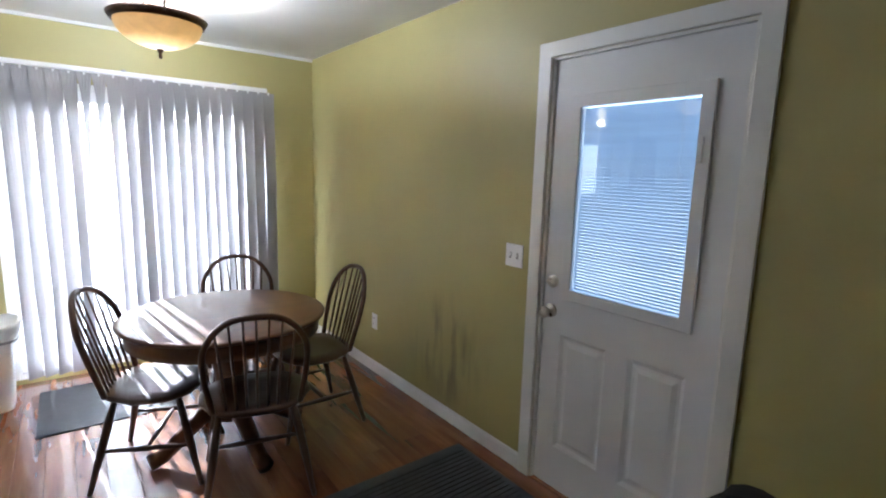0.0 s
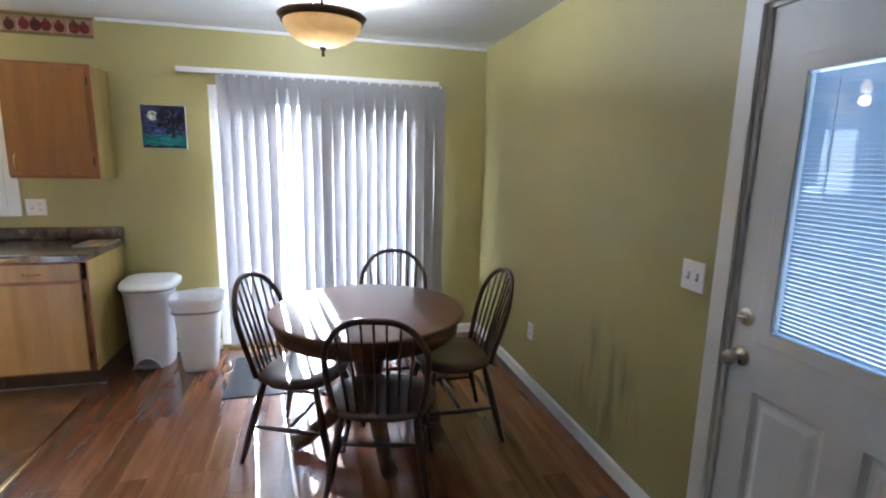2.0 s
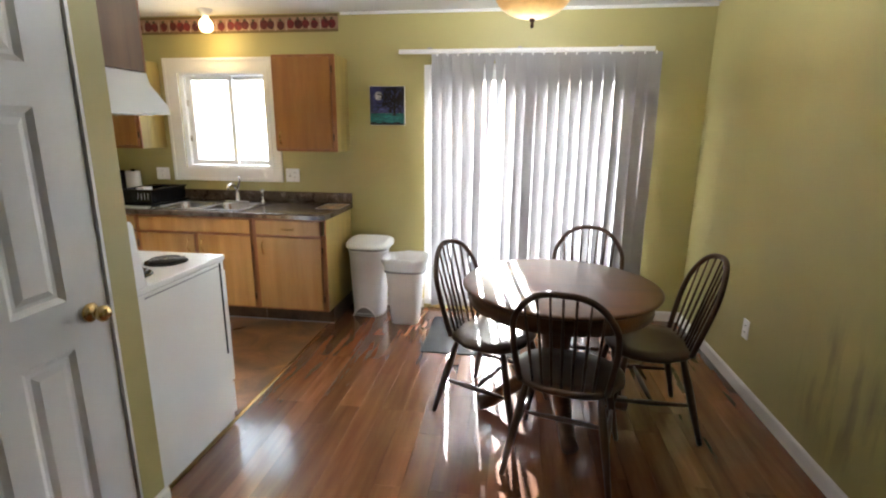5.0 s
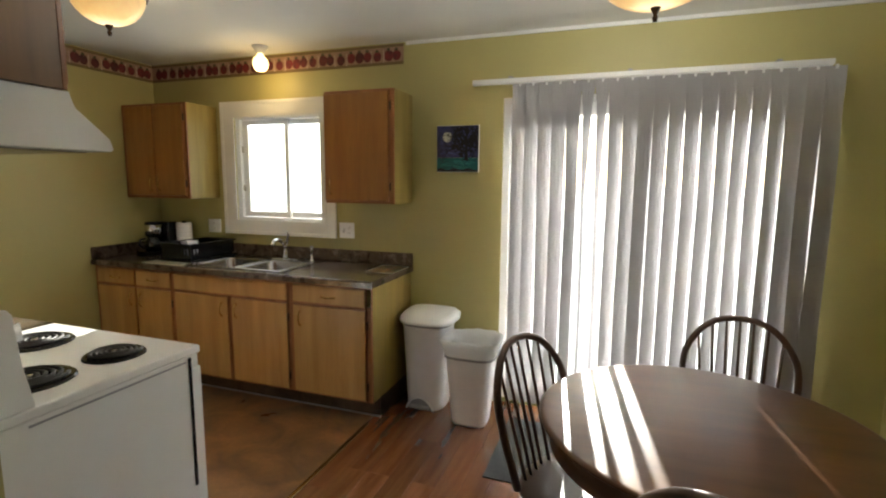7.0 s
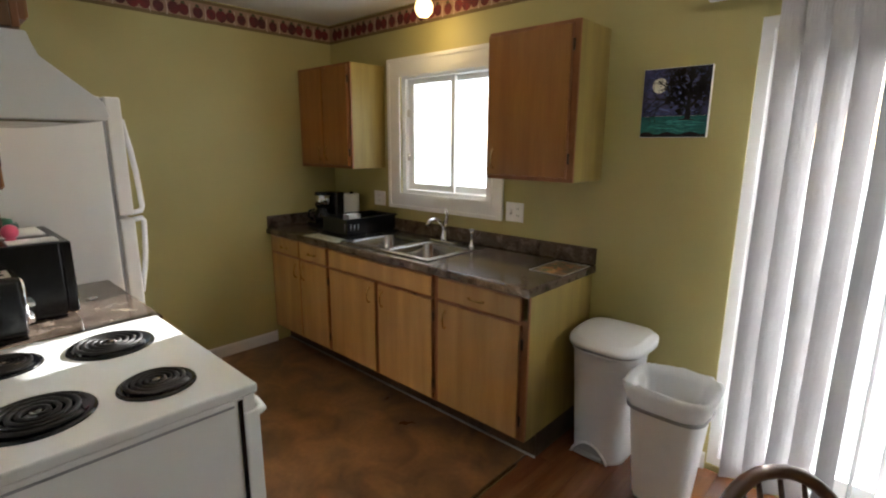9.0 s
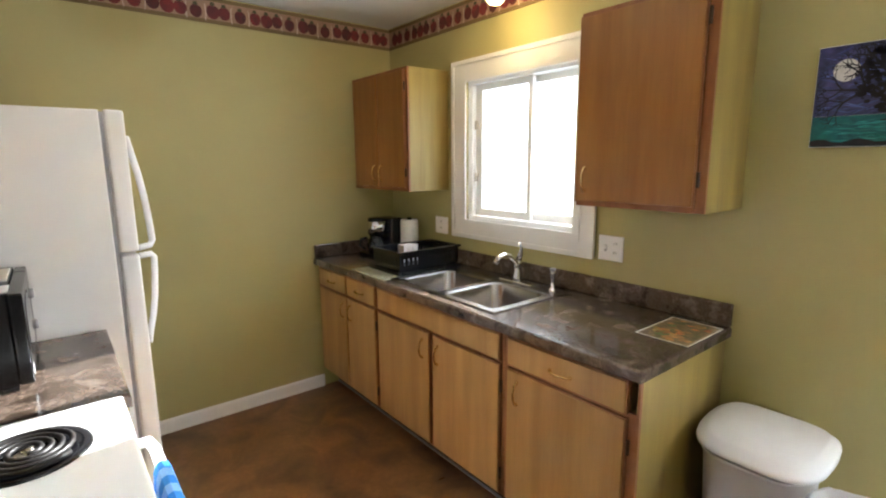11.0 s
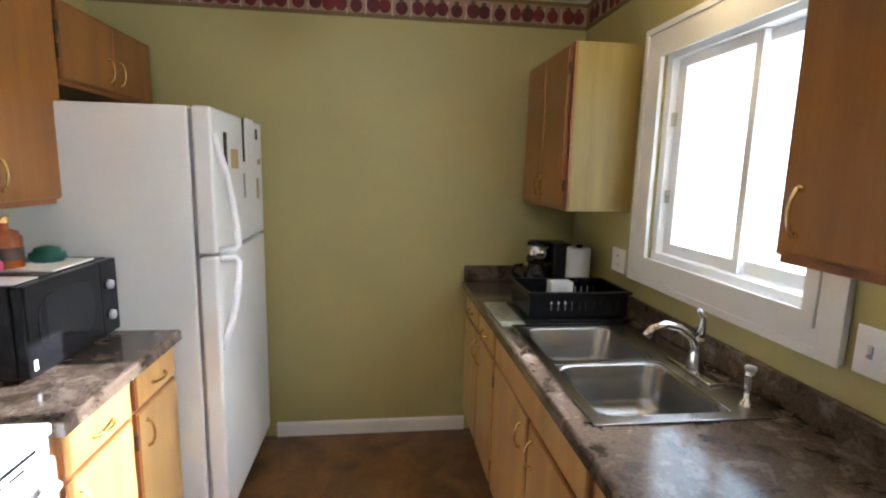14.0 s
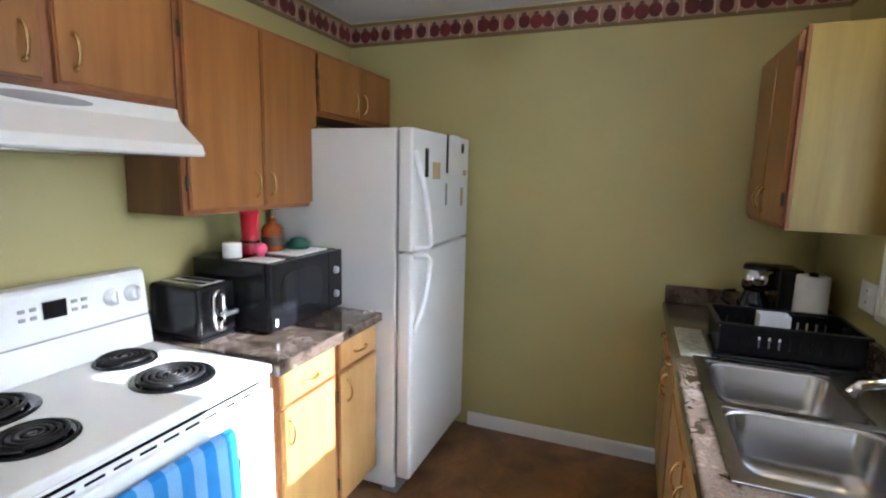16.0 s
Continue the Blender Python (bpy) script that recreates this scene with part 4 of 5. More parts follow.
tube(bm, [(-2.04, 4.555, 1.03), (-2.02, 4.55, 1.07), (-2.004, 4.54, 1.105), (-1.998, 4.515, 1.132)], [0.016, 0.014, 0.009, 0.006], 10)
part("lever", bm, CHROME, tap, "", True)
spray = thing("side_spray", "chrome and black side spray beside the tap", "tap", -1.81, 4.55, 0.917)
bm = bmesh.new()
lathe(bm, [(0.019, 0), (0.017, 0.01), (0.009, 0.018), (0.0095, 0.05), (0.0125, 0.085), (0.012, 0.095), (0, 0.097)], 20, (-1.81, 4.55, 0.9175))
part("holder", bm, CHROME, spray, "", True)
bm = bmesh.new()
lathe(bm, [(0.012, 0), (0.015, 0.005), (0.0145, 0.013), (0, 0.015)], 20, (-1.81, 4.55, 1.0145))
part("spray_head", bm, GREY, spray, "", True)

# ---- on the sink worktop ----
rack = thing("dish_rack", "black plastic dish rack standing on a drying mat", "dish rack", -2.72, 4.39, 0.915)
part("tray", block(-2.86, -2.545, 4.15, 4.61, 0.9155, 0.93, 0.005), BLACK, rack)
RX0, RX1, RY0, RY1, RZ0, RZ1 = -2.84, -2.565, 4.17, 4.595, 0.931, 1.045
part("rack_floor", block(RX0 + 0.01, RX1 - 0.01, RY0 + 0.01, RY1 - 0.01, RZ0, RZ0 + 0.008, 0.002), BLACK, rack)
bm = bmesh.new()
slab(bm, (RX0 - 0.012, RX1 + 0.012), (RY0 - 0.012, RY1 + 0.012), [(RX0 + 0.004, RX1 - 0.004, RY0 + 0.004, RY1 - 0.004)], RZ1 - 0.012, RZ1, "xy")
rounded(bm, 0.003)
part("rack_rim", bm, BLACK, rack)
for x0, x1, y0, y1 in ((RX0, RX0 + 0.004, RY0, RY1), (RX1 - 0.004, RX1, RY0, RY1)):
    holes = [(RY0 + 0.03 + k * 0.03, RY0 + 0.037 + k * 0.03, RZ0 + 0.035, RZ1 - 0.04) for k in range(13)]
    part("rack_wall", slab(bmesh.new(), (y0, y1), (RZ0 + 0.009, RZ1 - 0.0125), holes, x0, x1, "yz"), BLACK, rack)
for y0 in (RY0, RY1 - 0.004):
    holes = [(RX0 + 0.03 + k * 0.03, RX0 + 0.037 + k * 0.03, RZ0 + 0.03, RZ1 - 0.03) for k in range(8)]
    part("rack_wall", slab(bmesh.new(), (RX0 + 0.0045, RX1 - 0.0045), (RZ0 + 0.009, RZ1 - 0.0125), holes, y0, y0 + 0.004), BLACK, rack)
cup = thing("cutlery_cup", "white slotted cutlery cup standing in the dish rack", "cutlery holder", -2.79, 4.38, 0.941)
for x0, x1, y0, y1 in ((-2.825, -2.821, 4.33, 4.43), (-2.76, -2.756, 4.33, 4.43)):
    part("cup_side", slab(bmesh.new(), (y0, y1), (0.941, 1.04), [(y0 + 0.025, y0 + 0.035, 0.96, 1.025), (y0 + 0.062, y0 + 0.072, 0.96, 1.025)], x0, x1, "yz"), PLASTIC, cup)
for y0 in (4.33, 4.426):
    part("cup_end", block(-2.8205, -2.7605, y0, y0 + 0.004, 0.941, 1.04, 0), PLASTIC, cup)
part("cup_floor", block(-2.8205, -2.7605, 4.3345, 4.4255, 0.941, 0.946, 0), PLASTIC, cup)
mat_towel = single("drying_mat", block(-2.9, -2.53, 4.05, 4.5, 0.9105, 0.915, 0.002), MATCLOTH, "pale patterned drying mat under the dish rack", "mat")

maker = thing("coffee_maker", "black and steel drip coffee maker", "coffee maker", -3.17, 4.42, 0.91)
part("base", block(-3.26, -3.08, 4.3, 4.53, 0.9105, 0.945, 0.01), BLACK, maker)
part("tower", block(-3.255, -3.085, 4.455, 4.545, 0.9455, 1.168, 0.012, 3), BLACK, maker)
bm = bmesh.new()
lathe(bm, [(0, 1.0605), (0.058, 1.0605), (0.062, 1.068), (0.062, 1.16), (0.056, 1.172), (0, 1.174)], 32, (-3.17, 4.395, 0))
part("brew_head", bm, BLACK, maker, "", True)
bm = bmesh.new()
lathe(bm, [(0.0622, 1.075), (0.064, 1.075), (0.064, 1.15), (0.0622, 1.15)], 32, (-3.17, 4.395, 0))
part("steel_band", bm, CHROME, maker, "polished steel band", True)
bm = bmesh.new()
lathe(bm, [(0, 0), (0.05, 0), (0.062, 0.02), (0.065, 0.05), (0.05, 0.085), (0.042, 0.1), (0.045, 0.112), (0, 0.113)], 28, (-3.17, 4.385, 0.9455))
part("carafe", bm, BLACKGLASS, maker, "dark glass carafe", True)
bm = bmesh.new()
tube(bm, [(-3.17, 4.315, 1.045), (-3.17, 4.27, 1.04), (-3.17, 4.26, 1.0), (-3.17, 4.30, 0.97)], 0.008, 8)
part("carafe_handle", bm, BLACK, maker, "", True)
roll = thing("paper_towel_roll", "white paper towel roll standing on end", "paper towel", -3.03, 4.56, 0.91)
bm = bmesh.new()
lathe(bm, [(0.02, 0), (0.058, 0), (0.06, 0.01), (0.059, 0.24), (0.057, 0.248), (0.02, 0.248), (0.02, 0)], 32, (-3.03, 4.56, 0.9105))
part("roll", bm, PAPER, roll, "", True)
bm = bmesh.new()
lathe(bm, [(0.0, 0.0), (0.016, 0.0), (0.016, 0.26), (0.0, 0.265)], 16, (-3.03, 4.56, 0.9105))
part("core_post", bm, BLACK, roll, "", True)
placemat = thing("placemat", "printed fruit placemat lying flat on the worktop", "placemat", -1.14, 4.467, 0.91)
part("sheet", block(-1.245, -1.055, 4.33, 4.605, 0.9105, 0.912, 0), MATPRINT, placemat)
bm = bmesh.new()
slab(bm, (-1.247, -1.053), (4.328, 4.607), [(-1.242, -1.058, 4.333, 4.602)], 0.9122, 0.9128, "xy")
part("border", bm, PAPER, placemat)
rng = random.Random(8)
for mat, count, small, large, nm in ((ORANGEPRINT, 16, 0.012, 0.026, "fruit_print"), (GREENPRINT, 14, 0.012, 0.024, "leaf_print"), (FRUITPRINT, 18, 0.008, 0.018, "berry_print")):
    bm = bmesh.new()
    for k in range(count):
        r = rng.uniform(small, large)
        x, y, lean = rng.uniform(-1.24 + r, -1.06 - r), rng.uniform(4.335 + r, 4.6 - r), rng.uniform(0.55, 1)
        lift = 0.9122 + 0.00002 * k + (0.0004 if nm == "berry_print" else 0.0002 if nm == "leaf_print" else 0)
        bm.faces.new([bm.verts.new((x + r * math.cos(q * math.pi / 6), y + lean * r * math.sin(q * math.pi / 6), lift)) for q in range(12)])
    part(nm, bm, mat, placemat)["kind"] = "stuff"

# ---- picture ----
pic = thing("canvas_painting", "small canvas painting of a moonlit tree", "painting", -0.722, NORTH, 1.57)
PX0, PX1, PZ0, PZ1, PY = -0.868, -0.576, 1.57, 1.876, NORTH - 0.022
part("canvas", block(PX0, PX1, PY, NORTH - 0.001, PZ0, PZ1, 0.002), PAPER, pic, "white canvas edge")
part("night_sky", block(PX0 + 0.002, PX1 - 0.002, PY - 0.002, PY - 0.0005, PZ0 + 0.095, PZ1 - 0.002, 0), NIGHT, pic)
part("grass", block(PX0 + 0.002, PX1 - 0.002, PY - 0.002, PY - 0.0005, PZ0 + 0.002, PZ0 + 0.0945, 0), TEAL, pic)
bm = bmesh.new()
lathe(bm, [(0, 0.001), (0.033, 0.001), (0.033, 0)], 28)
bmesh.ops.transform(bm, matrix=pose(-0.792, PY - 0.0022, 1.80, 90), verts=bm.verts)
part("moon", bm, MOON, pic)
bm = bmesh.new()
rng = random.Random(11)


def branch(x, z, a, length, r, depth):
    x1, z1 = x + length * math.sin(a), z + length * math.cos(a)
    x1, z1 = min(max(x1, PX0 + 0.006), PX1 - 0.006), min(z1, PZ1 - 0.006)
    tube(bm, [(x, PY - 0.0036, z), ((x + x1) / 2 + rng.uniform(-0.004, 0.004), PY - 0.0036, (z + z1) / 2), (x1, PY - 0.0036, z1)], [r, r * 0.8, r * 0.6], 4)
    if depth:
        for d in (-0.75, -0.1, 0.65):
            branch(x1, z1, a + d + rng.uniform(-0.25, 0.25), length * 0.68, r * 0.6, depth - 1)


tube(bm, [(-0.697, PY - 0.0036, 1.646), (-0.664, PY - 0.0036, 1.65), (-0.632, PY - 0.0036, 1.646)], [0.002, 0.006, 0.002], 4)
branch(-0.66, 1.646, 0.0, 0.1, 0.017, 4)
branch(-0.662, 1.70, -1.15, 0.085, 0.009, 4)
branch(-0.66, 1.70, 0.8, 0.06, 0.008, 3)
bmesh.ops.scale(bm, vec=(1, 0.12, 1), space=Matrix.Translation((0, -(PY - 0.0036), 0)), verts=bm.verts)
for k in range(330):
    a, d = rng.uniform(0, math.tau), rng.uniform(0, 1) ** 0.6
    x, z = -0.668 + 0.1 * d * math.cos(a), 1.77 + 0.1 * d * math.sin(a)
    if PX0 + 0.01 < x < PX1 - 0.012 and z < PZ1 - 0.012:
        r = rng.uniform(0.004, 0.011)
        bm.faces.new([bm.verts.new((x + r * math.cos(q * 1.2566 + a), PY - 0.0044, z + r * rng.uniform(0.6, 1) * math.sin(q * 1.2566 + a))) for q in range(5)])
part("painted_tree", bm, INK, pic)


def strokes_band():
    """The uneven dark strip along the foot of the picture."""
    bm = bmesh.new()
    n = 14
    low = [bm.verts.new((PX0 + 0.003 + (PX1 - PX0 - 0.006) * k / n, PY - 0.0032, PZ0 + 0.003)) for k in range(n + 1)]
    high = [bm.verts.new((v.co.x, PY - 0.0032, PZ0 + 0.02 + 0.006 * math.sin(k * 1.3))) for k, v in enumerate(low)]
    for k in range(n):
        bm.faces.new((low[k], low[k + 1], high[k + 1], high[k]))
    return bm


def strokes(count, z0, z1, long, slope, lift):
    bm = bmesh.new()
    for _ in range(count):
        x, z, half, w = rng.uniform(PX0 + 0.03, PX1 - 0.03), rng.uniform(z0, z1), rng.uniform(0.4, 1) * long, rng.uniform(0.001, 0.003)
        dz = half * rng.uniform(-slope, slope)
        half = min(half, x - PX0 - 0.004, PX1 - 0.004 - x)
        pts = [(x - half, z - dz), (x, z - w), (x + half, z + dz), (x, z + w)]
        bm.faces.new([bm.verts.new((a, PY - lift, b)) for a, b in pts])
    return bm


part("sky_stroke", strokes(120, 1.674, 1.86, 0.035, 0.5, 0.0026), NIGHTSTROKE, pic)["kind"] = "stuff"
part("dark_foreground", strokes_band(), INK, pic)
part("grass_stroke", strokes(90, 1.58, 1.654, 0.04, 0.12, 0.0026), TEALSTROKE, pic)["kind"] = "stuff"

# ---- stove ----
stove = thing("electric_stove", "white electric coil stove with a back control panel", "stove", -1.475, 2.48, 0)
X0, X1 = -1.858, -1.098
part("body", block(X0, X1, 2.165, 2.755, 0.02, 0.885, 0.004), APPLIANCE, stove)
for x in (X0 + 0.05, X1 - 0.05):
    for y in (2.22, 2.7):
        bm = bmesh.new()
        lathe(bm, [(0, 0), (0.018, 0), (0.014, 0.022), (0, 0.022)], 12, (x, y, 0))
        part("foot", bm, BLACK, stove)
bm = bmesh.new()
box(bm, X0 - 0.004, X1 + 0.004, 2.165, 2.795, 0.886, 0.915)
rounded(bm, 0.009, 3)
cook = part("cooktop", bm, APPLIANCE, stove)
for x, y, r in ((-1.69, 2.345, 0.078), (-1.655, 2.60, 0.098), (-1.30, 2.365, 0.098), (-1.275, 2.61, 0.078)):
    bm = bmesh.new()
    lathe(bm, [(r * 0.3, 0.002), (r * 0.8, 0.0015), (r * 1.02, 0.004), (r * 1.14, 0.007), (r * 1.18, 0.004), (r * 1.2, 0.0)], 40, (x, y, 0.9152))
    pan = part("drip_pan", bm, BLACKGLASS, cook, "black drip pan", True)
    bm = bmesh.new()
    pts, turns = [], 4.2
    for k in range(int(turns * 22)):
        a = math.tau * k / 22
        rr = r * (0.2 + 0.8 * k / (turns * 22))
        pts.append((x + rr * math.cos(a), y + rr * math.sin(a), 0.927))
    tube(bm, pts, 0.0062, 6)
    part("coil", bm, COIL, cook, "dark coil element", True)
    bm = bmesh.new()
    lathe(bm, [(0, 0.006), (r * 0.12, 0.005), (r * 0.15, 0.0), (0, 0)], 20, (x, y, 0.927))
    part("coil_cap", bm, STEEL, cook, "small steel centre cap", True)
bm = bmesh.new()
sec = [(2.165, 0.9155), (2.262, 0.9155), (2.25, 0.985), (2.243, 1.02), (2.232, 1.165), (2.222, 1.18), (2.185, 1.185), (2.165, 1.175)]
ends = [[bm.verts.new((x, y, z)) for y, z in sec] for x in (X0, X1)]
for k in range(len(sec)):
    n = (k + 1) % len(sec)
    bm.faces.new((ends[0][k], ends[0][n], ends[1][n], ends[1][k]))
bm.faces.new(ends[0]), bm.faces.new(ends[1])
rounded(bm, 0.004)
panel = part("control_panel", bm, APPLIANCE, stove)
part("panel_seam", block(X0 + 0.004, X1 - 0.004, 2.2435, 2.2475, 1.017, 1.022, 0), GREY, panel)
for x in (-1.805, -1.735, -1.215, -1.145):
    bm = bmesh.new()
    lathe(bm, [(0.03, 0), (0.03, 0.006), (0.022, 0.009), (0.02, 0.026), (0.017, 0.028), (0, 0.028)], 24)
    box(bm, -0.004, 0.004, -0.022, 0.022, 0.026, 0.034)
    bmesh.ops.transform(bm, matrix=pose(x, 2.238, 1.105, -86), verts=bm.verts)
    part("knob", bm, PLASTIC, panel, "", True)
part("clock_display", block(-1.59, -1.525, 2.235, 2.2415, 1.082, 1.135, 0), BLACKGLASS, panel, "dark clock display")
for k in range(2):
    for j in range(4):
        x = (-1.645, -1.615, -1.5, -1.47)[j]
        part("button", block(x - 0.009, x + 0.009, 2.2355, 2.2395, 1.088 + 0.026 * k, 1.1 + 0.026 * k, 0.002), GREY, panel)
door = part("oven_door", block(X0 + 0.005, X1 - 0.005, 2.757, 2.80, 0.23, 0.835, 0.006), APPLIANCE, stove)
part("oven_window", block(-1.7, -1.25, 2.8005, 2.803, 0.38, 0.68, 0.001), BLACKGLASS, door)
part("vent_trim", block(X0 + 0.005, X1 - 0.005, 2.757, 2.788, 0.838, 0.8845, 0.003), APPLIANCE, stove)
for k in range(9):
    x = X0 + 0.09 + k * 0.065
    part("vent_slot", block(x, x + 0.045, 2.7885, 2.7895, 0.847, 0.854, 0), BLACK, stove)
part("vent_groove", block(X0 + 0.05, X1 - 0.05, 2.7885, 2.7895, 0.868, 0.877, 0), BLACK, stove)
bm = bmesh.new()
tube(bm, [(X0 + 0.06, 2.80, 0.79), (X0 + 0.07, 2.835, 0.795), (X0 + 0.12, 2.842, 0.795), (X1 - 0.12, 2.842, 0.795), (X1 - 0.07, 2.835, 0.795), (X1 - 0.06, 2.80, 0.79)], 0.014, 10)
part("door_handle", bm, APPLIANCE, door, "", True)
part("storage_drawer", block(X0 + 0.005, X1 - 0.005, 2.757, 2.79, 0.05, 0.222, 0.006), APPLIANCE, stove)
part("side_seam", block(X1 + 0.0005, X1 + 0.0025, 2.24, 2.73, 0.866, 0.872, 0), GREY, stove)
part("side_trim", block(X1 + 0.0005, X1 + 0.003, 2.74, 2.752, 0.40, 0.88, 0), BLACK, stove)

towel = thing("dish_towel", "blue and pale blue striped towel over the oven handle", "towel", -1.46, 2.84, 0.4)
rng = random.Random(8)
for k in range(9):
    a, b = -1.63 + k * 0.037, -1.63 + (k + 1) * 0.037
    bm = bmesh.new()
    grid = []
    for i in range(4):
        x = a + (b - a) * i / 3
        wave = 0.006 * math.sin(x * 55) + 0.004 * math.sin(x * 23)
        col = []
        for y, z in ((2.812, 0.55), (2.816, 0.7), (2.822, 0.79), (2.83, 0.812), (2.842, 0.8165), (2.856, 0.81), (2.863, 0.79), (2.868, 0.7), (2.872, 0.58), (2.874, 0.44)):
            w = wave * max(0.0, min(1.0, (0.8 - z) / 0.25)) * (1 if y > 2.84 else 0.2)
            col.append(bm.verts.new((x + 0.2 * w, y + w, z)))
        grid.append(col)
    for p, q in zip(grid, grid[1:]):
        for j in range(len(p) - 1):
            bm.faces.new((p[j], p[j + 1], q[j + 1], q[j]))
    bmesh.ops.solidify(bm, geom=list(bm.faces), thickness=0.002)
    part("stripe", bm, PALEBLUE if k % 2 else BLUE, towel)

hood = thing("range_hood", "white under-cabinet range hood", "range hood", -1.475, KITCHEN_S, 1.6)
bm = bmesh.new()
sec = [(2.152, 1.733), (2.43, 1.733), (2.44, 1.69), (2.535, 1.615), (2.545, 1.585), (2.535, 1.578), (2.152, 1.578)]
ends = [[bm.verts.new((x, y, z)) for y, z in sec] for x in (-1.868, -1.118)]
for k in range(len(sec)):
    n = (k + 1) % len(sec)
    bm.faces.new((ends[0][k], ends[0][n], ends[1][n], ends[1][k]))
bm.faces.new(ends[0]), bm.faces.new(ends[1])
rounded(bm, 0.003)
part("hood_shell", bm, APPLIANCE, hood)
bm = bmesh.new()
lathe(bm, [(0, 0.0), (0.12, 0.0), (0.12, 0.002), (0, 0.003)], 32)
bmesh.ops.scale(bm, vec=(1, 0.11, 1), verts=bm.verts)
bmesh.ops.transform(bm, matrix=pose(-1.47, 2.437, 1.71, -76), verts=bm.verts)
part("badge", bm, GREY, hood, "oval grey badge")
part("filter", block(-1.8, -1.17, 2.2, 2.5, 1.574, 1.5775, 0), STEEL, hood)

# ---- refrigerator ----
fridge = thing("refrigerator", "white top-freezer refrigerator with bowed handles", "refrigerator", -2.955, 2.56, 0)
FX0, FX1 = -3.335, -2.578
part("body", block(FX0, FX1, 2.19, 2.875, 0.04, 1.735, 0.006), FRIDGE, fridge)
part("grille", block(FX0 + 0.02, FX1 - 0.02, 2.80, 2.88, 0.0, 0.095, 0.004), GREY, fridge)
part("gasket", block(FX0 + 0.012, FX1 - 0.012, 2.8755, 2.8885, 0.11, 1.728, 0), GREY, fridge)
free = part("freezer_door", block(FX0, FX1, 2.889, 2.955, 1.196, 1.737, 0.014, 3), FRIDGE, fridge)
main = part("main_door", block(FX0, FX1, 2.889, 2.955, 0.1, 1.184, 0.014, 3), FRIDGE, fridge)
for par, pts in ((free, [(1.64, 0.0), (1.59, 0.01), (1.5, 0.03), (1.4, 0.045), (1.3, 0.054), (1.225, 0.058), (1.208, 0.045), (1.206, 0.0)]),
                 (main, [(1.174, 0.0), (1.172, 0.045), (1.155, 0.058), (1.1, 0.055), (1.0, 0.045), (0.92, 0.03), (0.86, 0.012), (0.81, 0.0)])):
    bm = bmesh.new()
    tube(bm, [(FX1 - 0.03 - 0.9 * d, 2.955 + d, z) for z, d in pts], 0.0125, 10)
    part("door_handle", bm, PLASTIC, par, "", True)
for x, z, w, h, mat, label in ((-2.73, 1.59, 0.034, 0.13, BLACK, "black magnet clip"), (-2.85, 1.555, 0.09, 0.08, TAN, "tan picture magnet"), (-2.99, 1.64, 0.02, 0.19, BLACK, "narrow black magnet strip"),
                        (-2.985, 1.44, 0.016, 0.11, GREY, "grey magnet pen"), (-3.1, 1.64, 0.13, 0.2, PAPER, "white paper note under magnets"),
                        (-3.22, 1.68, 0.03, 0.05, BLACK, "small black magnet"), (-3.26, 1.55, 0.05, 0.03, TAN, "small tan magnet"), (-3.22, 1.42, 0.03, 0.1, TAN, "brown bottle shaped magnet")):
    bm = block(x - w / 2, x + w / 2, 2.9552, 2.960, z - h / 2, z + h / 2, 0.0015)
    single("fridge_magnet", bm, mat, label + " on the refrigerator door", "magnet")

# ---- microwave, toaster and bottles ----
micro = thing("microwave", "black countertop microwave oven", "microwave", -2.325, 2.42, 0.91)
MX0, MX1 = -2.562, -2.085
for x in (MX0 + 0.04, MX1 - 0.04):
    for y in (2.26, 2.55):
        bm = bmesh.new()
        lathe(bm, [(0, 0), (0.012, 0), (0.012, 0.011), (0, 0.011)], 12, (x, y, 0.9102))
        part("foot", bm, BLACK, micro)
part("case", block(MX0, MX1, 2.215, 2.575, 0.922, 1.19, 0.006), BLACK, micro)
mdoor = part("door", block(MX0 + 0.11, MX1, 2.576, 2.61, 0.924, 1.188, 0.008, 3), BLACK, micro)
bm = bmesh.new()
lathe(bm, [(0, 0.001), (0.13, 0.001), (0.13, 0), ], 48)
for v in bm.verts:
    v.co.x, v.co.y = math.copysign(abs(v.co.x / 0.13) ** 0.6 * 0.135, v.co.x), math.copysign(abs(v.co.y / 0.13) ** 0.6 * 0.09, v.co.y)
bmesh.ops.transform(bm, matrix=pose(-2.27, 2.6105, 1.06, -90), verts=bm.verts)
part("window", bm, BLACKGLASS, mdoor, "dark glass window")
part("keypad_panel", block(MX0, MX0 + 0.108, 2.576, 2.608, 0.924, 1.188, 0.006), BLACK, micro)
for k in range(2):
    bm = bmesh.new()
    lathe(bm, [(0, 0), (0.018, 0), (0.016, 0.012), (0, 0.012)], 20)
    bmesh.ops.transform(bm, matrix=pose(MX0 + 0.055, 2.608, 0.99 + 0.11 * k, -90), verts=bm.verts)
    part("dial", bm, GREY, micro, "", True)
part("label", block(MX1 - 0.03, MX1 - 0.015, 2.6105, 2.611, 0.945, 0.975, 0), PAPER, mdoor, "small white sticker")

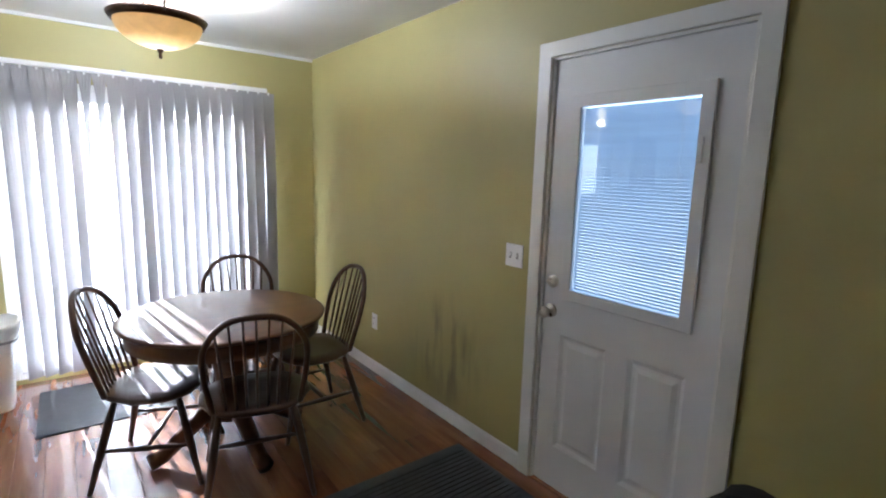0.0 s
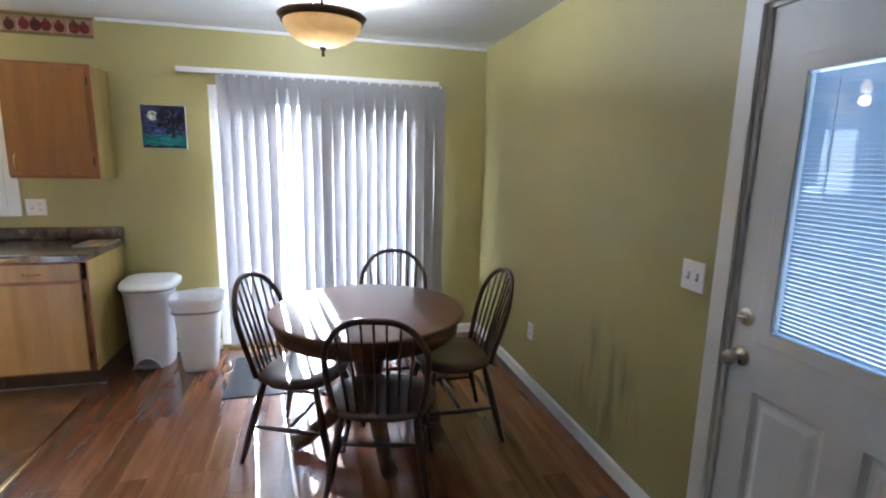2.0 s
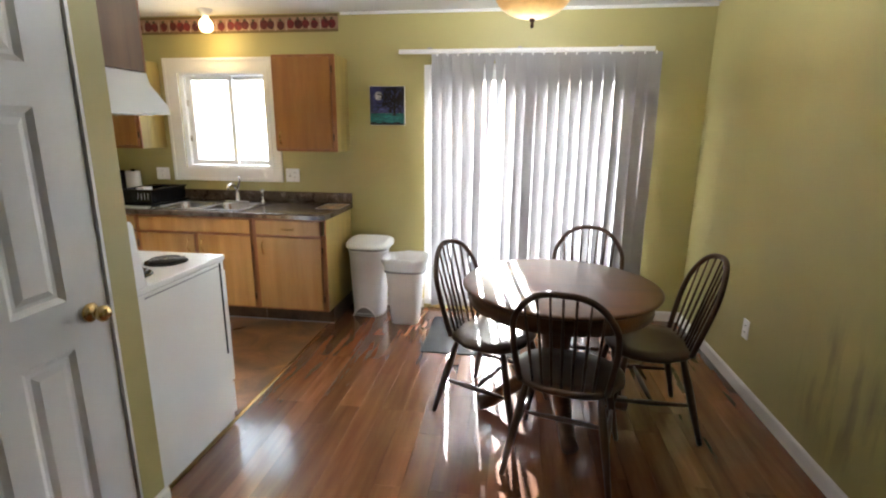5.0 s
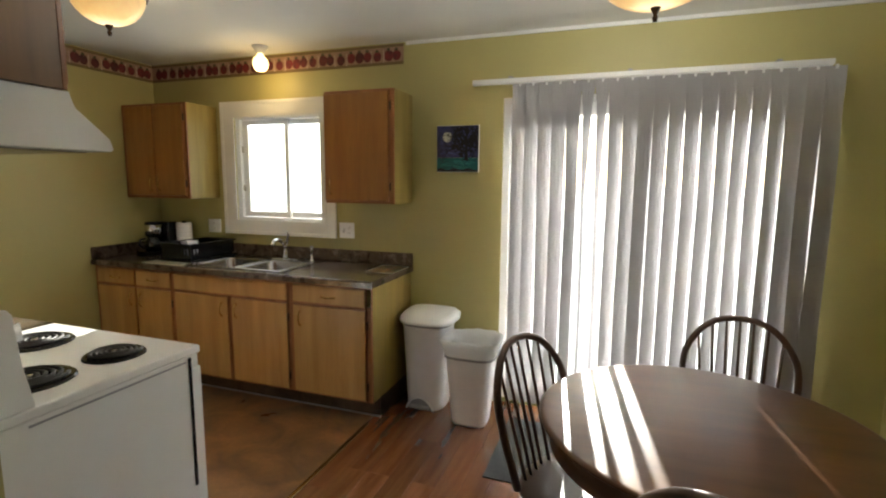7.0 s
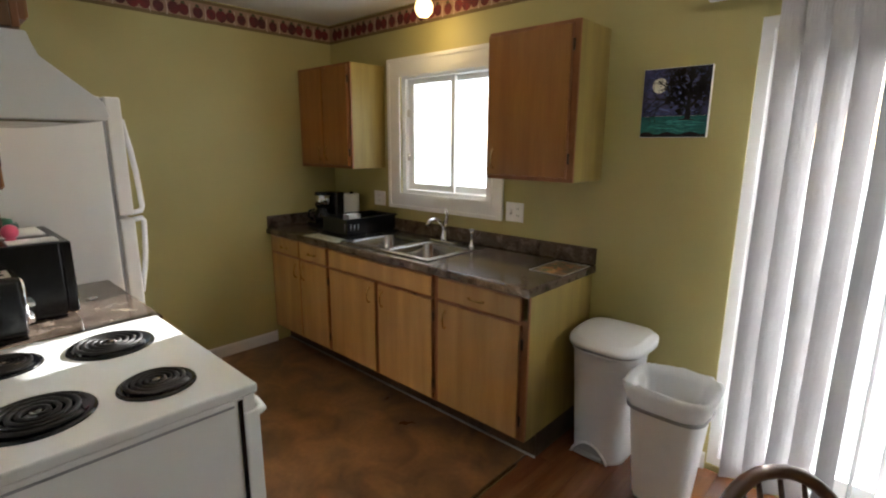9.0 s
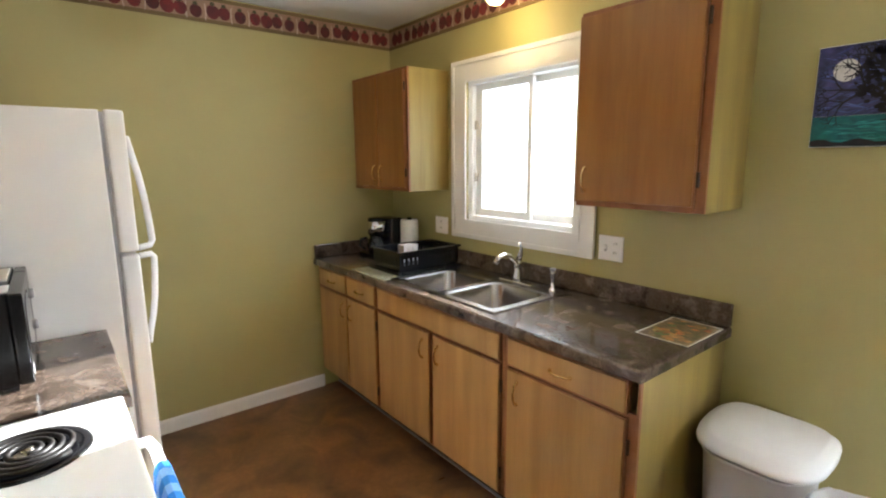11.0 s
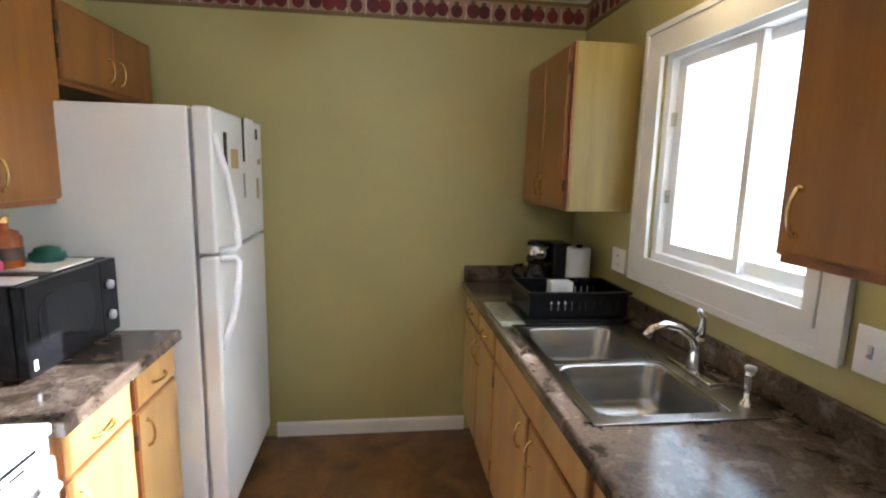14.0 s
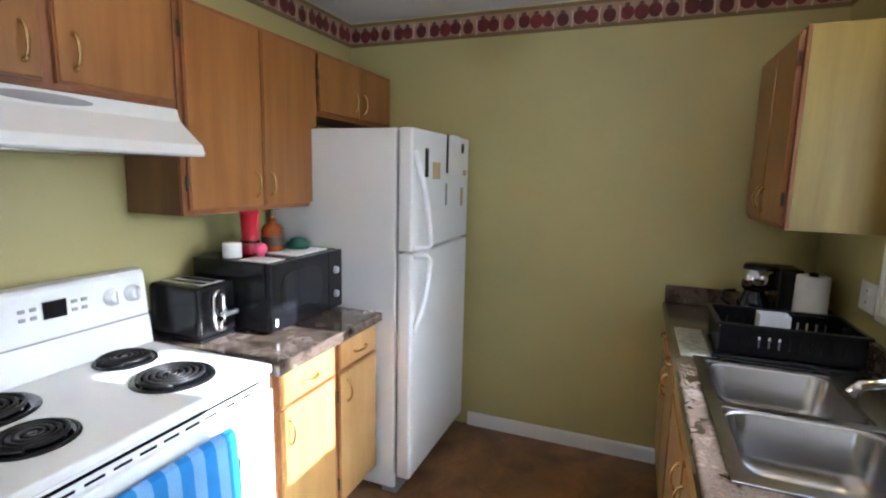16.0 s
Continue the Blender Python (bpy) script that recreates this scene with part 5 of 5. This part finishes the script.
toaster = thing("toaster", "black and chrome two slot toaster", "toaster", -1.985, 2.325, 0.91)
part("body", block(-2.08, -1.9, 2.19, 2.44, 0.925, 1.118, 0.02, 4), BLACK, toaster, "", True)
part("base", block(-2.07, -1.91, 2.205, 2.435, 0.9105, 0.9245, 0.003), BLACK, toaster)
part("top_plate", block(-2.045, -1.935, 2.22, 2.42, 1.1185, 1.121, 0.002), SILVER, toaster, "silver top plate")
for x in (-2.015, -1.965):
    part("slot", block(x - 0.012, x + 0.012, 2.235, 2.405, 1.1215, 1.1222, 0), BLACK, toaster)
bm = bmesh.new()
rims = []
for half, tall, y in ((0.014, 0.06, 2.4405), (0.014, 0.06, 2.452), (0.031, 0.078, 2.452), (0.034, 0.081, 2.447), (0.034, 0.081, 2.4405)):
    rims.append([bm.verts.new((-1.991 + half * math.cos(q * math.pi / 12), y, 1.02 + (tall - half) * (1 if 0 <= q % 24 < 12 else -1) + half * math.sin(q * math.pi / 12))) for q in range(24)])
for r0, r1 in zip(rims, rims[1:]):
    for k in range(24):
        bm.faces.new((r0[k], r0[(k + 1) % 24], r1[(k + 1) % 24], r1[k]))
part("front_plate", bm, CHROME, toaster, "polished chrome loop round the lever slot", True)
bm = bmesh.new()
lathe(bm, [(0.021, 0), (0.02, 0.012), (0.016, 0.016), (0, 0.016)], 24)
bmesh.ops.transform(bm, matrix=pose(-1.991, 2.4492, 0.963, -90), verts=bm.verts)
part("dial", bm, CHROME, toaster, "", True)
part("lever", block(-2.058, -1.985, 2.452, 2.472, 0.998, 1.014, 0.004), SILVER, toaster)

TOP = 1.1905
single("paper_sheet", block(-2.2, -2.1, 2.44, 2.58, TOP, TOP + 0.004, 0.001), PAPER, "white paper lying on the microwave", "paper")
single("paper_stack", block(-2.5, -2.28, 2.42, 2.57, TOP, TOP + 0.006, 0.001), PAPER, "stack of papers lying on the microwave", "paper")


def bottle(name, label, x, y, z, profile, mat, cap=None, bands=()):
    root = thing(name, label, "bottle", x, y, z)
    bm = bmesh.new()
    lathe(bm, profile, 24)
    part("body", bm, mat, root, "", True, False)
    if cap:
        bm = bmesh.new()
        lathe(bm, cap[0], 20)
        part("cap", bm, cap[1], root, "", True, False)
    for r, z0, z1, m in bands:
        bm = bmesh.new()
        lathe(bm, [(r, z0), (r, z1), (r - 0.002, z1), (r - 0.002, z0), (r, z0)], 24)
        part("label", bm, m, root, "", True, False)
    return root


bm = bmesh.new()
lathe(bm, [(0.012, 0), (0.036, 0), (0.037, 0.006), (0.037, 0.052), (0.036, 0.058), (0.012, 0.058), (0.012, 0)], 28, (-2.15, 2.36, TOP))
single("tape_roll", bm, PAPER, "white roll of tape on the microwave", "roll", smooth=True)
bottle("travel_mug", "tall red plastic travel tumbler on the microwave", -2.24, 2.37, TOP, [(0, 0), (0.03, 0), (0.033, 0.01), (0.036, 0.17), (0, 0.17)], RED, ([(0.038, 0.1705), (0.038, 0.185), (0.03, 0.19), (0, 0.19)], RED), [(0.0385, 0.05, 0.06, BLACK)])
bottle("liquor_bottle", "squat amber bottle with a dark label", -2.33, 2.41, TOP, [(0, 0), (0.042, 0), (0.045, 0.006), (0.045, 0.1), (0.035, 0.118), (0.014, 0.128), (0.014, 0.145), (0, 0.145)], AMBER,
       ([(0.017, 0.1455), (0.017, 0.165), (0, 0.166)], BRASS), [(0.0465, 0.03, 0.07, BRONZE)])
bm = bmesh.new()
bmesh.ops.create_uvsphere(bm, u_segments=20, v_segments=12, radius=0.026, matrix=Matrix.Translation((-2.2, 2.46, TOP + 0.034)))
lathe(bm, [(0, 0), (0.016, 0), (0.013, 0.012), (0, 0.012)], 16, (-2.2, 2.46, TOP + 0.005))
single("pink_figurine", bm, PINK, "small round pink ornament on the microwave", "ornament", smooth=True)
bottle("green_pot", "low dark green jar with a lid", -2.44, 2.46, TOP + 0.006, [(0, 0), (0.045, 0), (0.055, 0.012), (0.05, 0.03), (0, 0.03)], GREEN, ([(0.04, 0.0305), (0.036, 0.045), (0.015, 0.052), (0, 0.053)], GREEN))

# ---- dining table and chairs ----
table = thing("dining_table", "round brown wooden pedestal dining table", "table", 0.588, 3.138, 0)
bm = bmesh.new()
lathe(bm, [(0, 0.722), (0.47, 0.722), (0.495, 0.726), (0.51, 0.735), (0.512, 0.742), (0.505, 0.748), (0.495, 0.75), (0, 0.75)], 64)
part("tabletop", bm, TABLEWOOD, table, "", True, False)
bm = bmesh.new()
lathe(bm, [(0.44, 0.64), (0.475, 0.645), (0.475, 0.7215), (0.44, 0.7215), (0.44, 0.64)], 64)
part("apron", bm, TABLEWOOD, table, "", True, False)
bm = bmesh.new()
lathe(bm, [(0, 0.16), (0.085, 0.16), (0.1, 0.2), (0.075, 0.25), (0.06, 0.3), (0.075, 0.4), (0.09, 0.5), (0.07, 0.57), (0.12, 0.62), (0.2, 0.65), (0.2, 0.721), (0, 0.721)], 32)
part("pedestal", bm, TABLEWOOD, table, "", True, False)
for k in range(4):
    a = math.tau * k / 4 + radians(8)
    c, s = math.cos(a), math.sin(a)
    bm = bmesh.new()
    tube(bm, [(0.06 * c, 0.06 * s, 0.22), (0.16 * c, 0.16 * s, 0.2), (0.26 * c, 0.26 * s, 0.12), (0.35 * c, 0.35 * s, 0.055), (0.41 * c, 0.41 * s, 0.042)], [0.05, 0.046, 0.04, 0.04, 0.042], 10)
    part("foot", bm, TABLEWOOD, table, "", True, False)


def windsor_chair():
    """A hoop-back chair, facing +y, on its own origin."""
    root = thing("dining_chair", "dark wooden hoop-back Windsor dining chair", "chair", group="chairs round the table")
    bm = bmesh.new()
    n = 40
    rings = []
    for scale, z in ((0.93, 0.425), (1.0, 0.438), (1.0, 0.45), (0.96, 0.458), (0.6, 0.452), (0.2, 0.448)):
        ring = []
        for k in range(n):
            a = math.tau * k / n
            w = 0.25 if math.sin(a) > -0.2 else 0.232
            ring.append(bm.verts.new((w * scale * math.copysign(abs(math.cos(a)) ** 0.75, math.cos(a)), 0.22 * scale * math.copysign(abs(math.sin(a)) ** 0.8, math.sin(a)), z)))
        rings.append(ring)
    for a, b in zip(rings, rings[1:]):
        for k in range(n):
            bm.faces.new((a[k], a[(k + 1) % n], b[(k + 1) % n], b[k]))
    bm.faces.new(rings[0][::-1]), bm.faces.new(rings[-1])
    part("seat", bm, CHAIRWOOD, root, "", True, False)
    feet = {}
    for sx in (-1, 1):
        for sy in (-1, 1):
            top_p, low_p = Vector((0.16 * sx, 0.135 * sy, 0.43)), Vector((0.235 * sx, 0.24 * sy, 0.0))
            pts, radii = [], []
            for f, r in ((0, 0.013), (0.15, 0.016), (0.35, 0.019), (0.55, 0.018), (0.75, 0.014), (0.97, 0.012), (1, 0.011)):
                pts.append(top_p.lerp(low_p, f)), radii.append(r)
            bm = bmesh.new()
            tube(bm, pts, radii, 10)
            part("leg", bm, CHAIRWOOD, root, "", True, False)
            feet[sx, sy] = top_p.lerp(low_p, 0.55)
    for sx in (-1, 1):
        bm = bmesh.new()
        a, b = feet[sx, -1], feet[sx, 1]
        tube(bm, [a, a.lerp(b, 0.25), a.lerp(b, 0.5), a.lerp(b, 0.75), b], [0.008, 0.011, 0.014, 0.011, 0.008], 8)
        part("stretcher", bm, CHAIRWOOD, root, "", True, False)
    bm = bmesh.new()
    a, b = feet[-1, -1].lerp(feet[-1, 1], 0.5), feet[1, -1].lerp(feet[1, 1], 0.5)
    tube(bm, [a, a.lerp(b, 0.3), a.lerp(b, 0.5), a.lerp(b, 0.7), b], [0.008, 0.012, 0.014, 0.012, 0.008], 8)
    part("stretcher", bm, CHAIRWOOD, root, "", True, False)

    def bow(f):
        """The hoop, f from 0 (its left foot) to 1."""
        a = math.pi * (1 - f)
        h = math.sin(a)
        x = 0.252 * math.copysign(abs(math.cos(a)) ** 0.76, math.cos(a)) * (0.74 + 0.26 * min(1, h * 1.6))
        z = 0.45 + 0.465 * h ** 0.85
        return Vector((x, -0.165 - 0.05 * (1 - abs(math.cos(a))) - 0.3 * (z - 0.45) * 0.75, z))

    bm = bmesh.new()
    tube(bm, [bow(k / 36) for k in range(37)], 0.014, 10)
    part("hoop", bm, CHAIRWOOD, root, "", True, False)
    for k in range(7):
        f = (k + 1) / 8
        target_x = 0.19 * (2 * f - 1)
        best = min((bow(g / 200) for g in range(20, 181)), key=lambda p: abs(p.x - target_x * 1.12))
        low_p = Vector((target_x * 0.9, -0.165 - 0.025 * (1 - abs(2 * f - 1)), 0.45))
        bm = bmesh.new()
        tube(bm, [low_p, low_p.lerp(best, 0.3), low_p.lerp(best, 0.65), best], [0.006, 0.0075, 0.006, 0.005], 8)
        part("spindle", bm, CHAIRWOOD, root, "", True, False)
    return root


chair = windsor_chair()
chair.matrix_basis = pose(0.608, 2.73, 0, 0, 0, -14)
for x, y, turn in ((0.25, 3.14, -115), (1.064, 3.16, 90), (0.792, 3.575, 172)):
    copy_thing(chair, pose(x, y, 0, 0, 0, turn))

# ---- bins ----
def bin_shape(bm, x, y, w, d, rows, bow=0.0, n=40):
    rings = []
    for z, s in rows:
        ring = []
        for k in range(n):
            a = math.tau * k / n
            c, t = math.cos(a), math.sin(a)
            ring.append(bm.verts.new((x + w / 2 * s * math.copysign(abs(c) ** 0.5, c), y + (d / 2 * s * math.copysign(abs(t) ** 0.55, t)) - bow * s * (1 - c * c) * (t < 0), z)))
        rings.append(ring)
    for a, b in zip(rings, rings[1:]):
        for k in range(n):
            bm.faces.new((a[k], a[(k + 1) % n], b[(k + 1) % n], b[k]))
    return rings


step_bin = thing("pedal_bin", "white plastic pedal bin with a shut lid", "trash can", -0.85, 4.49, 0)
bm = bmesh.new()
r = bin_shape(bm, -0.855, 4.49, 0.35, 0.31, ((0.0, 0.73), (0.02, 0.745), (0.3, 0.82), (0.555, 0.9), (0.56, 0.93), (0.572, 0.93)), 0.03)
bm.faces.new(r[0]), bm.faces.new(r[-1])
part("bucket", bm, PLASTIC, step_bin, "", True)
bm = bmesh.new()
r = bin_shape(bm, -0.85, 4.49, 0.355, 0.315, ((0.573, 0.94), (0.587, 0.95)), 0.03)
bm.faces.new(r[0]), bm.faces.new(r[-1])
part("seam_band", bm, GREY, step_bin, "grey rim band")
bm = bmesh.new()
r = bin_shape(bm, -0.845, 4.49, 0.36, 0.32, ((0.588, 0.96), (0.592, 1.03), (0.62, 1.045), (0.632, 1.03), (0.638, 0.97), (0.65, 0.9), (0.653, 0.84), (0.656, 0.3)), 0.03)
bm.faces.new(r[0]), bm.faces.new(r[-1])
for v in bm.verts:
    v.co.z -= max(0, 4.49 - v.co.y) * 0.12 * (v.co.z > 0.6)
part("lid", bm, PLASTIC, step_bin, "", True)
bm = bmesh.new()
box(bm, -0.94, -0.80, 4.325, 4.372, 0.018, 0.032)
rounded(bm, 0.006, 2)
part("pedal", bm, GREY, step_bin)
bm = bmesh.new()
arch = [(-0.965 + 0.19 * k / 14, 0.004 + 0.085 * math.sin(math.pi * k / 14) ** 0.7) for k in range(15)]
tube(bm, [(x, 4.349 - 0.12 * z, z) for x, z in arch], 0.006, 6)
# no hollow here: a grey plate on the bucket paints the arch's inner shade
recess = bmesh.new()
outer = [recess.verts.new((x, 4.352 - 0.12 * z, z)) for x, z in arch]
inner = [recess.verts.new((x, 4.372 - 0.12 * z, z)) for x, z in arch]
recess.faces.new(outer), recess.faces.new(inner[::-1])
for k in range(len(arch)):
    recess.faces.new((outer[k - 1], outer[k], inner[k], inner[k - 1]))
part("pedal_recess", recess, GREY, step_bin, "grey plate for the shade inside the pedal recess")
part("pedal_arch", bm, PLASTIC, step_bin, "pedal recess edge", True)
waste = thing("waste_basket", "white plastic waste basket with a folded liner", "trash can", -0.51, 4.325, 0)
bm = bmesh.new()
r = bin_shape(bm, -0.51, 4.33, 0.325, 0.28, ((0.0, 0.66), (0.02, 0.7), (0.3, 0.85), (0.45, 0.93)))
bm.faces.new(r[0])
part("bucket", bm, PLASTIC, waste, "", True)
bm = bmesh.new()
bin_shape(bm, -0.51, 4.33, 0.325, 0.28, ((0.436, 0.97), (0.436, 1.0), (0.45, 1.005), (0.45, 0.97)))
part("rim_band", bm, GREY, waste, "grey string band")
bm = bmesh.new()
rng = random.Random(2)
r = bin_shape(bm, -0.51, 4.33, 0.325, 0.28, ((0.452, 0.955), (0.47, 0.985), (0.49, 1.03), (0.52, 1.1), (0.545, 1.12), (0.548, 1.04), (0.51, 0.92), (0.43, 0.8), (0.36, 0.6)), 0, 48)
for ring in r:
    for v in ring:
        v.co += Vector((rng.uniform(-1, 1), rng.uniform(-1, 1), rng.uniform(-1, 1))) * 0.006 + Vector((0, 0, 0.014 * noise.noise(v.co * 9))) * (v.co.z > 0.5)
bm.faces.new(r[-1])
part("liner", bm, BAG, waste, "crumpled white bin liner", True)

# ---- mats and bag ----
def floor_mat(label, x0, x1, y0, y1, ribs):
    root = thing("door_mat", label, "mat", (x0 + x1) / 2, (y0 + y1) / 2, 0)
    part("backing", block(x0, x1, y0, y1, 0.001, 0.007, 0.002), RUBBER, root)
    n = int((y1 - y0 - 0.06) / 0.03) if ribs else 0
    for k in range(n):
        y = y0 + 0.035 + k * 0.03
        part("rib", block(x0 + 0.03, x1 - 0.03, y, y + 0.017, 0.0072, 0.011, 0), RUBBER, root)
    return root


floor_mat("dark grey rubber door mat before the patio door", -0.283, 0.42, 3.755, 4.44, False)
floor_mat("dark ribbed door mat before the entry door", 0.632, 1.613, 1.77, 2.39, True)

bag = thing("backpack", "black cloth backpack standing near the wall", "bag", 1.42, 0.88, 0)
bm = bmesh.new()
bmesh.ops.create_cube(bm, size=1, matrix=Matrix.LocRotScale((1.42, 0.88, 0.31), None, (0.26, 0.32, 0.6)))
bmesh.ops.subdivide_edges(bm, edges=list(bm.edges), cuts=5, use_grid_fill=True)
for v in bm.verts:
    d = Vector((v.co.x - 1.42, v.co.y - 0.88, v.co.z - 0.32))
    k = 1 - 0.2 * max(0, d.z / 0.31) ** 2 - 0.1 * (abs(d.y) / 0.16) ** 3 * (abs(d.x) / 0.13)
    off = noise.noise(v.co * 14) * 0.014
    v.co = Vector((1.42 + d.x * k + off, 0.88 + d.y * k + off, max(0.0, v.co.z + off * (v.co.z > 0.05) - 0.06 * (abs(d.y) / 0.16) ** 2 * (d.z > 0.25))))
part("bag_body", bm, CLOTHBLACK, bag, "", True)
bm = bmesh.new()
tube(bm, [(1.4, 0.83, 0.58), (1.39, 0.84, 0.63), (1.39, 0.88, 0.645), (1.39, 0.92, 0.63), (1.4, 0.93, 0.58)], 0.011, 8)
part("grab_loop", bm, CLOTHBLACK, bag, "", True)
part("front_pocket", block(1.255, 1.292, 0.77, 0.99, 0.06, 0.3, 0.015, 3), CLOTHBLACK, bag, "", True)

# ---- laminate planks, one by one ----
rng = random.Random(21)
WIDE = 0.1245
shapes = {}


def plank_mesh(length):
    if length not in shapes:
        bm = bmesh.new()
        box(bm, -WIDE / 2 + 0.0003, WIDE / 2 - 0.0003, 0.0003, length - 0.0003, -0.0055, 0.0)
        top_edges = [e for e in bm.edges if all(v.co.z > -0.001 for v in e.verts)]
        bmesh.ops.bevel(bm, geom=top_edges, offset=0.0005, segments=1, affect="EDGES")
        data = bpy.data.meshes.new("plank")
        bm.to_mesh(data)
        bm.free()
        data.materials.append(PLANK)
        shapes[length] = data
    return shapes[length]


row = 0
x = SEAM + WIDE / 2
while x < EAST + WIDE / 2:
    y, first = SOUTH, rng.choice((0.2, 0.4, 0.6, 0.8))
    while y < NORTH - 0.001:
        length = round(min(first or rng.choice((0.6, 0.8, 1.0, 1.2)), NORTH - y), 3)
        first = 0
        ob = new("plank", plank_mesh(length))
        ob.parent = floor
        ob.location = (x, y, 0)
        y += length
    x += WIDE
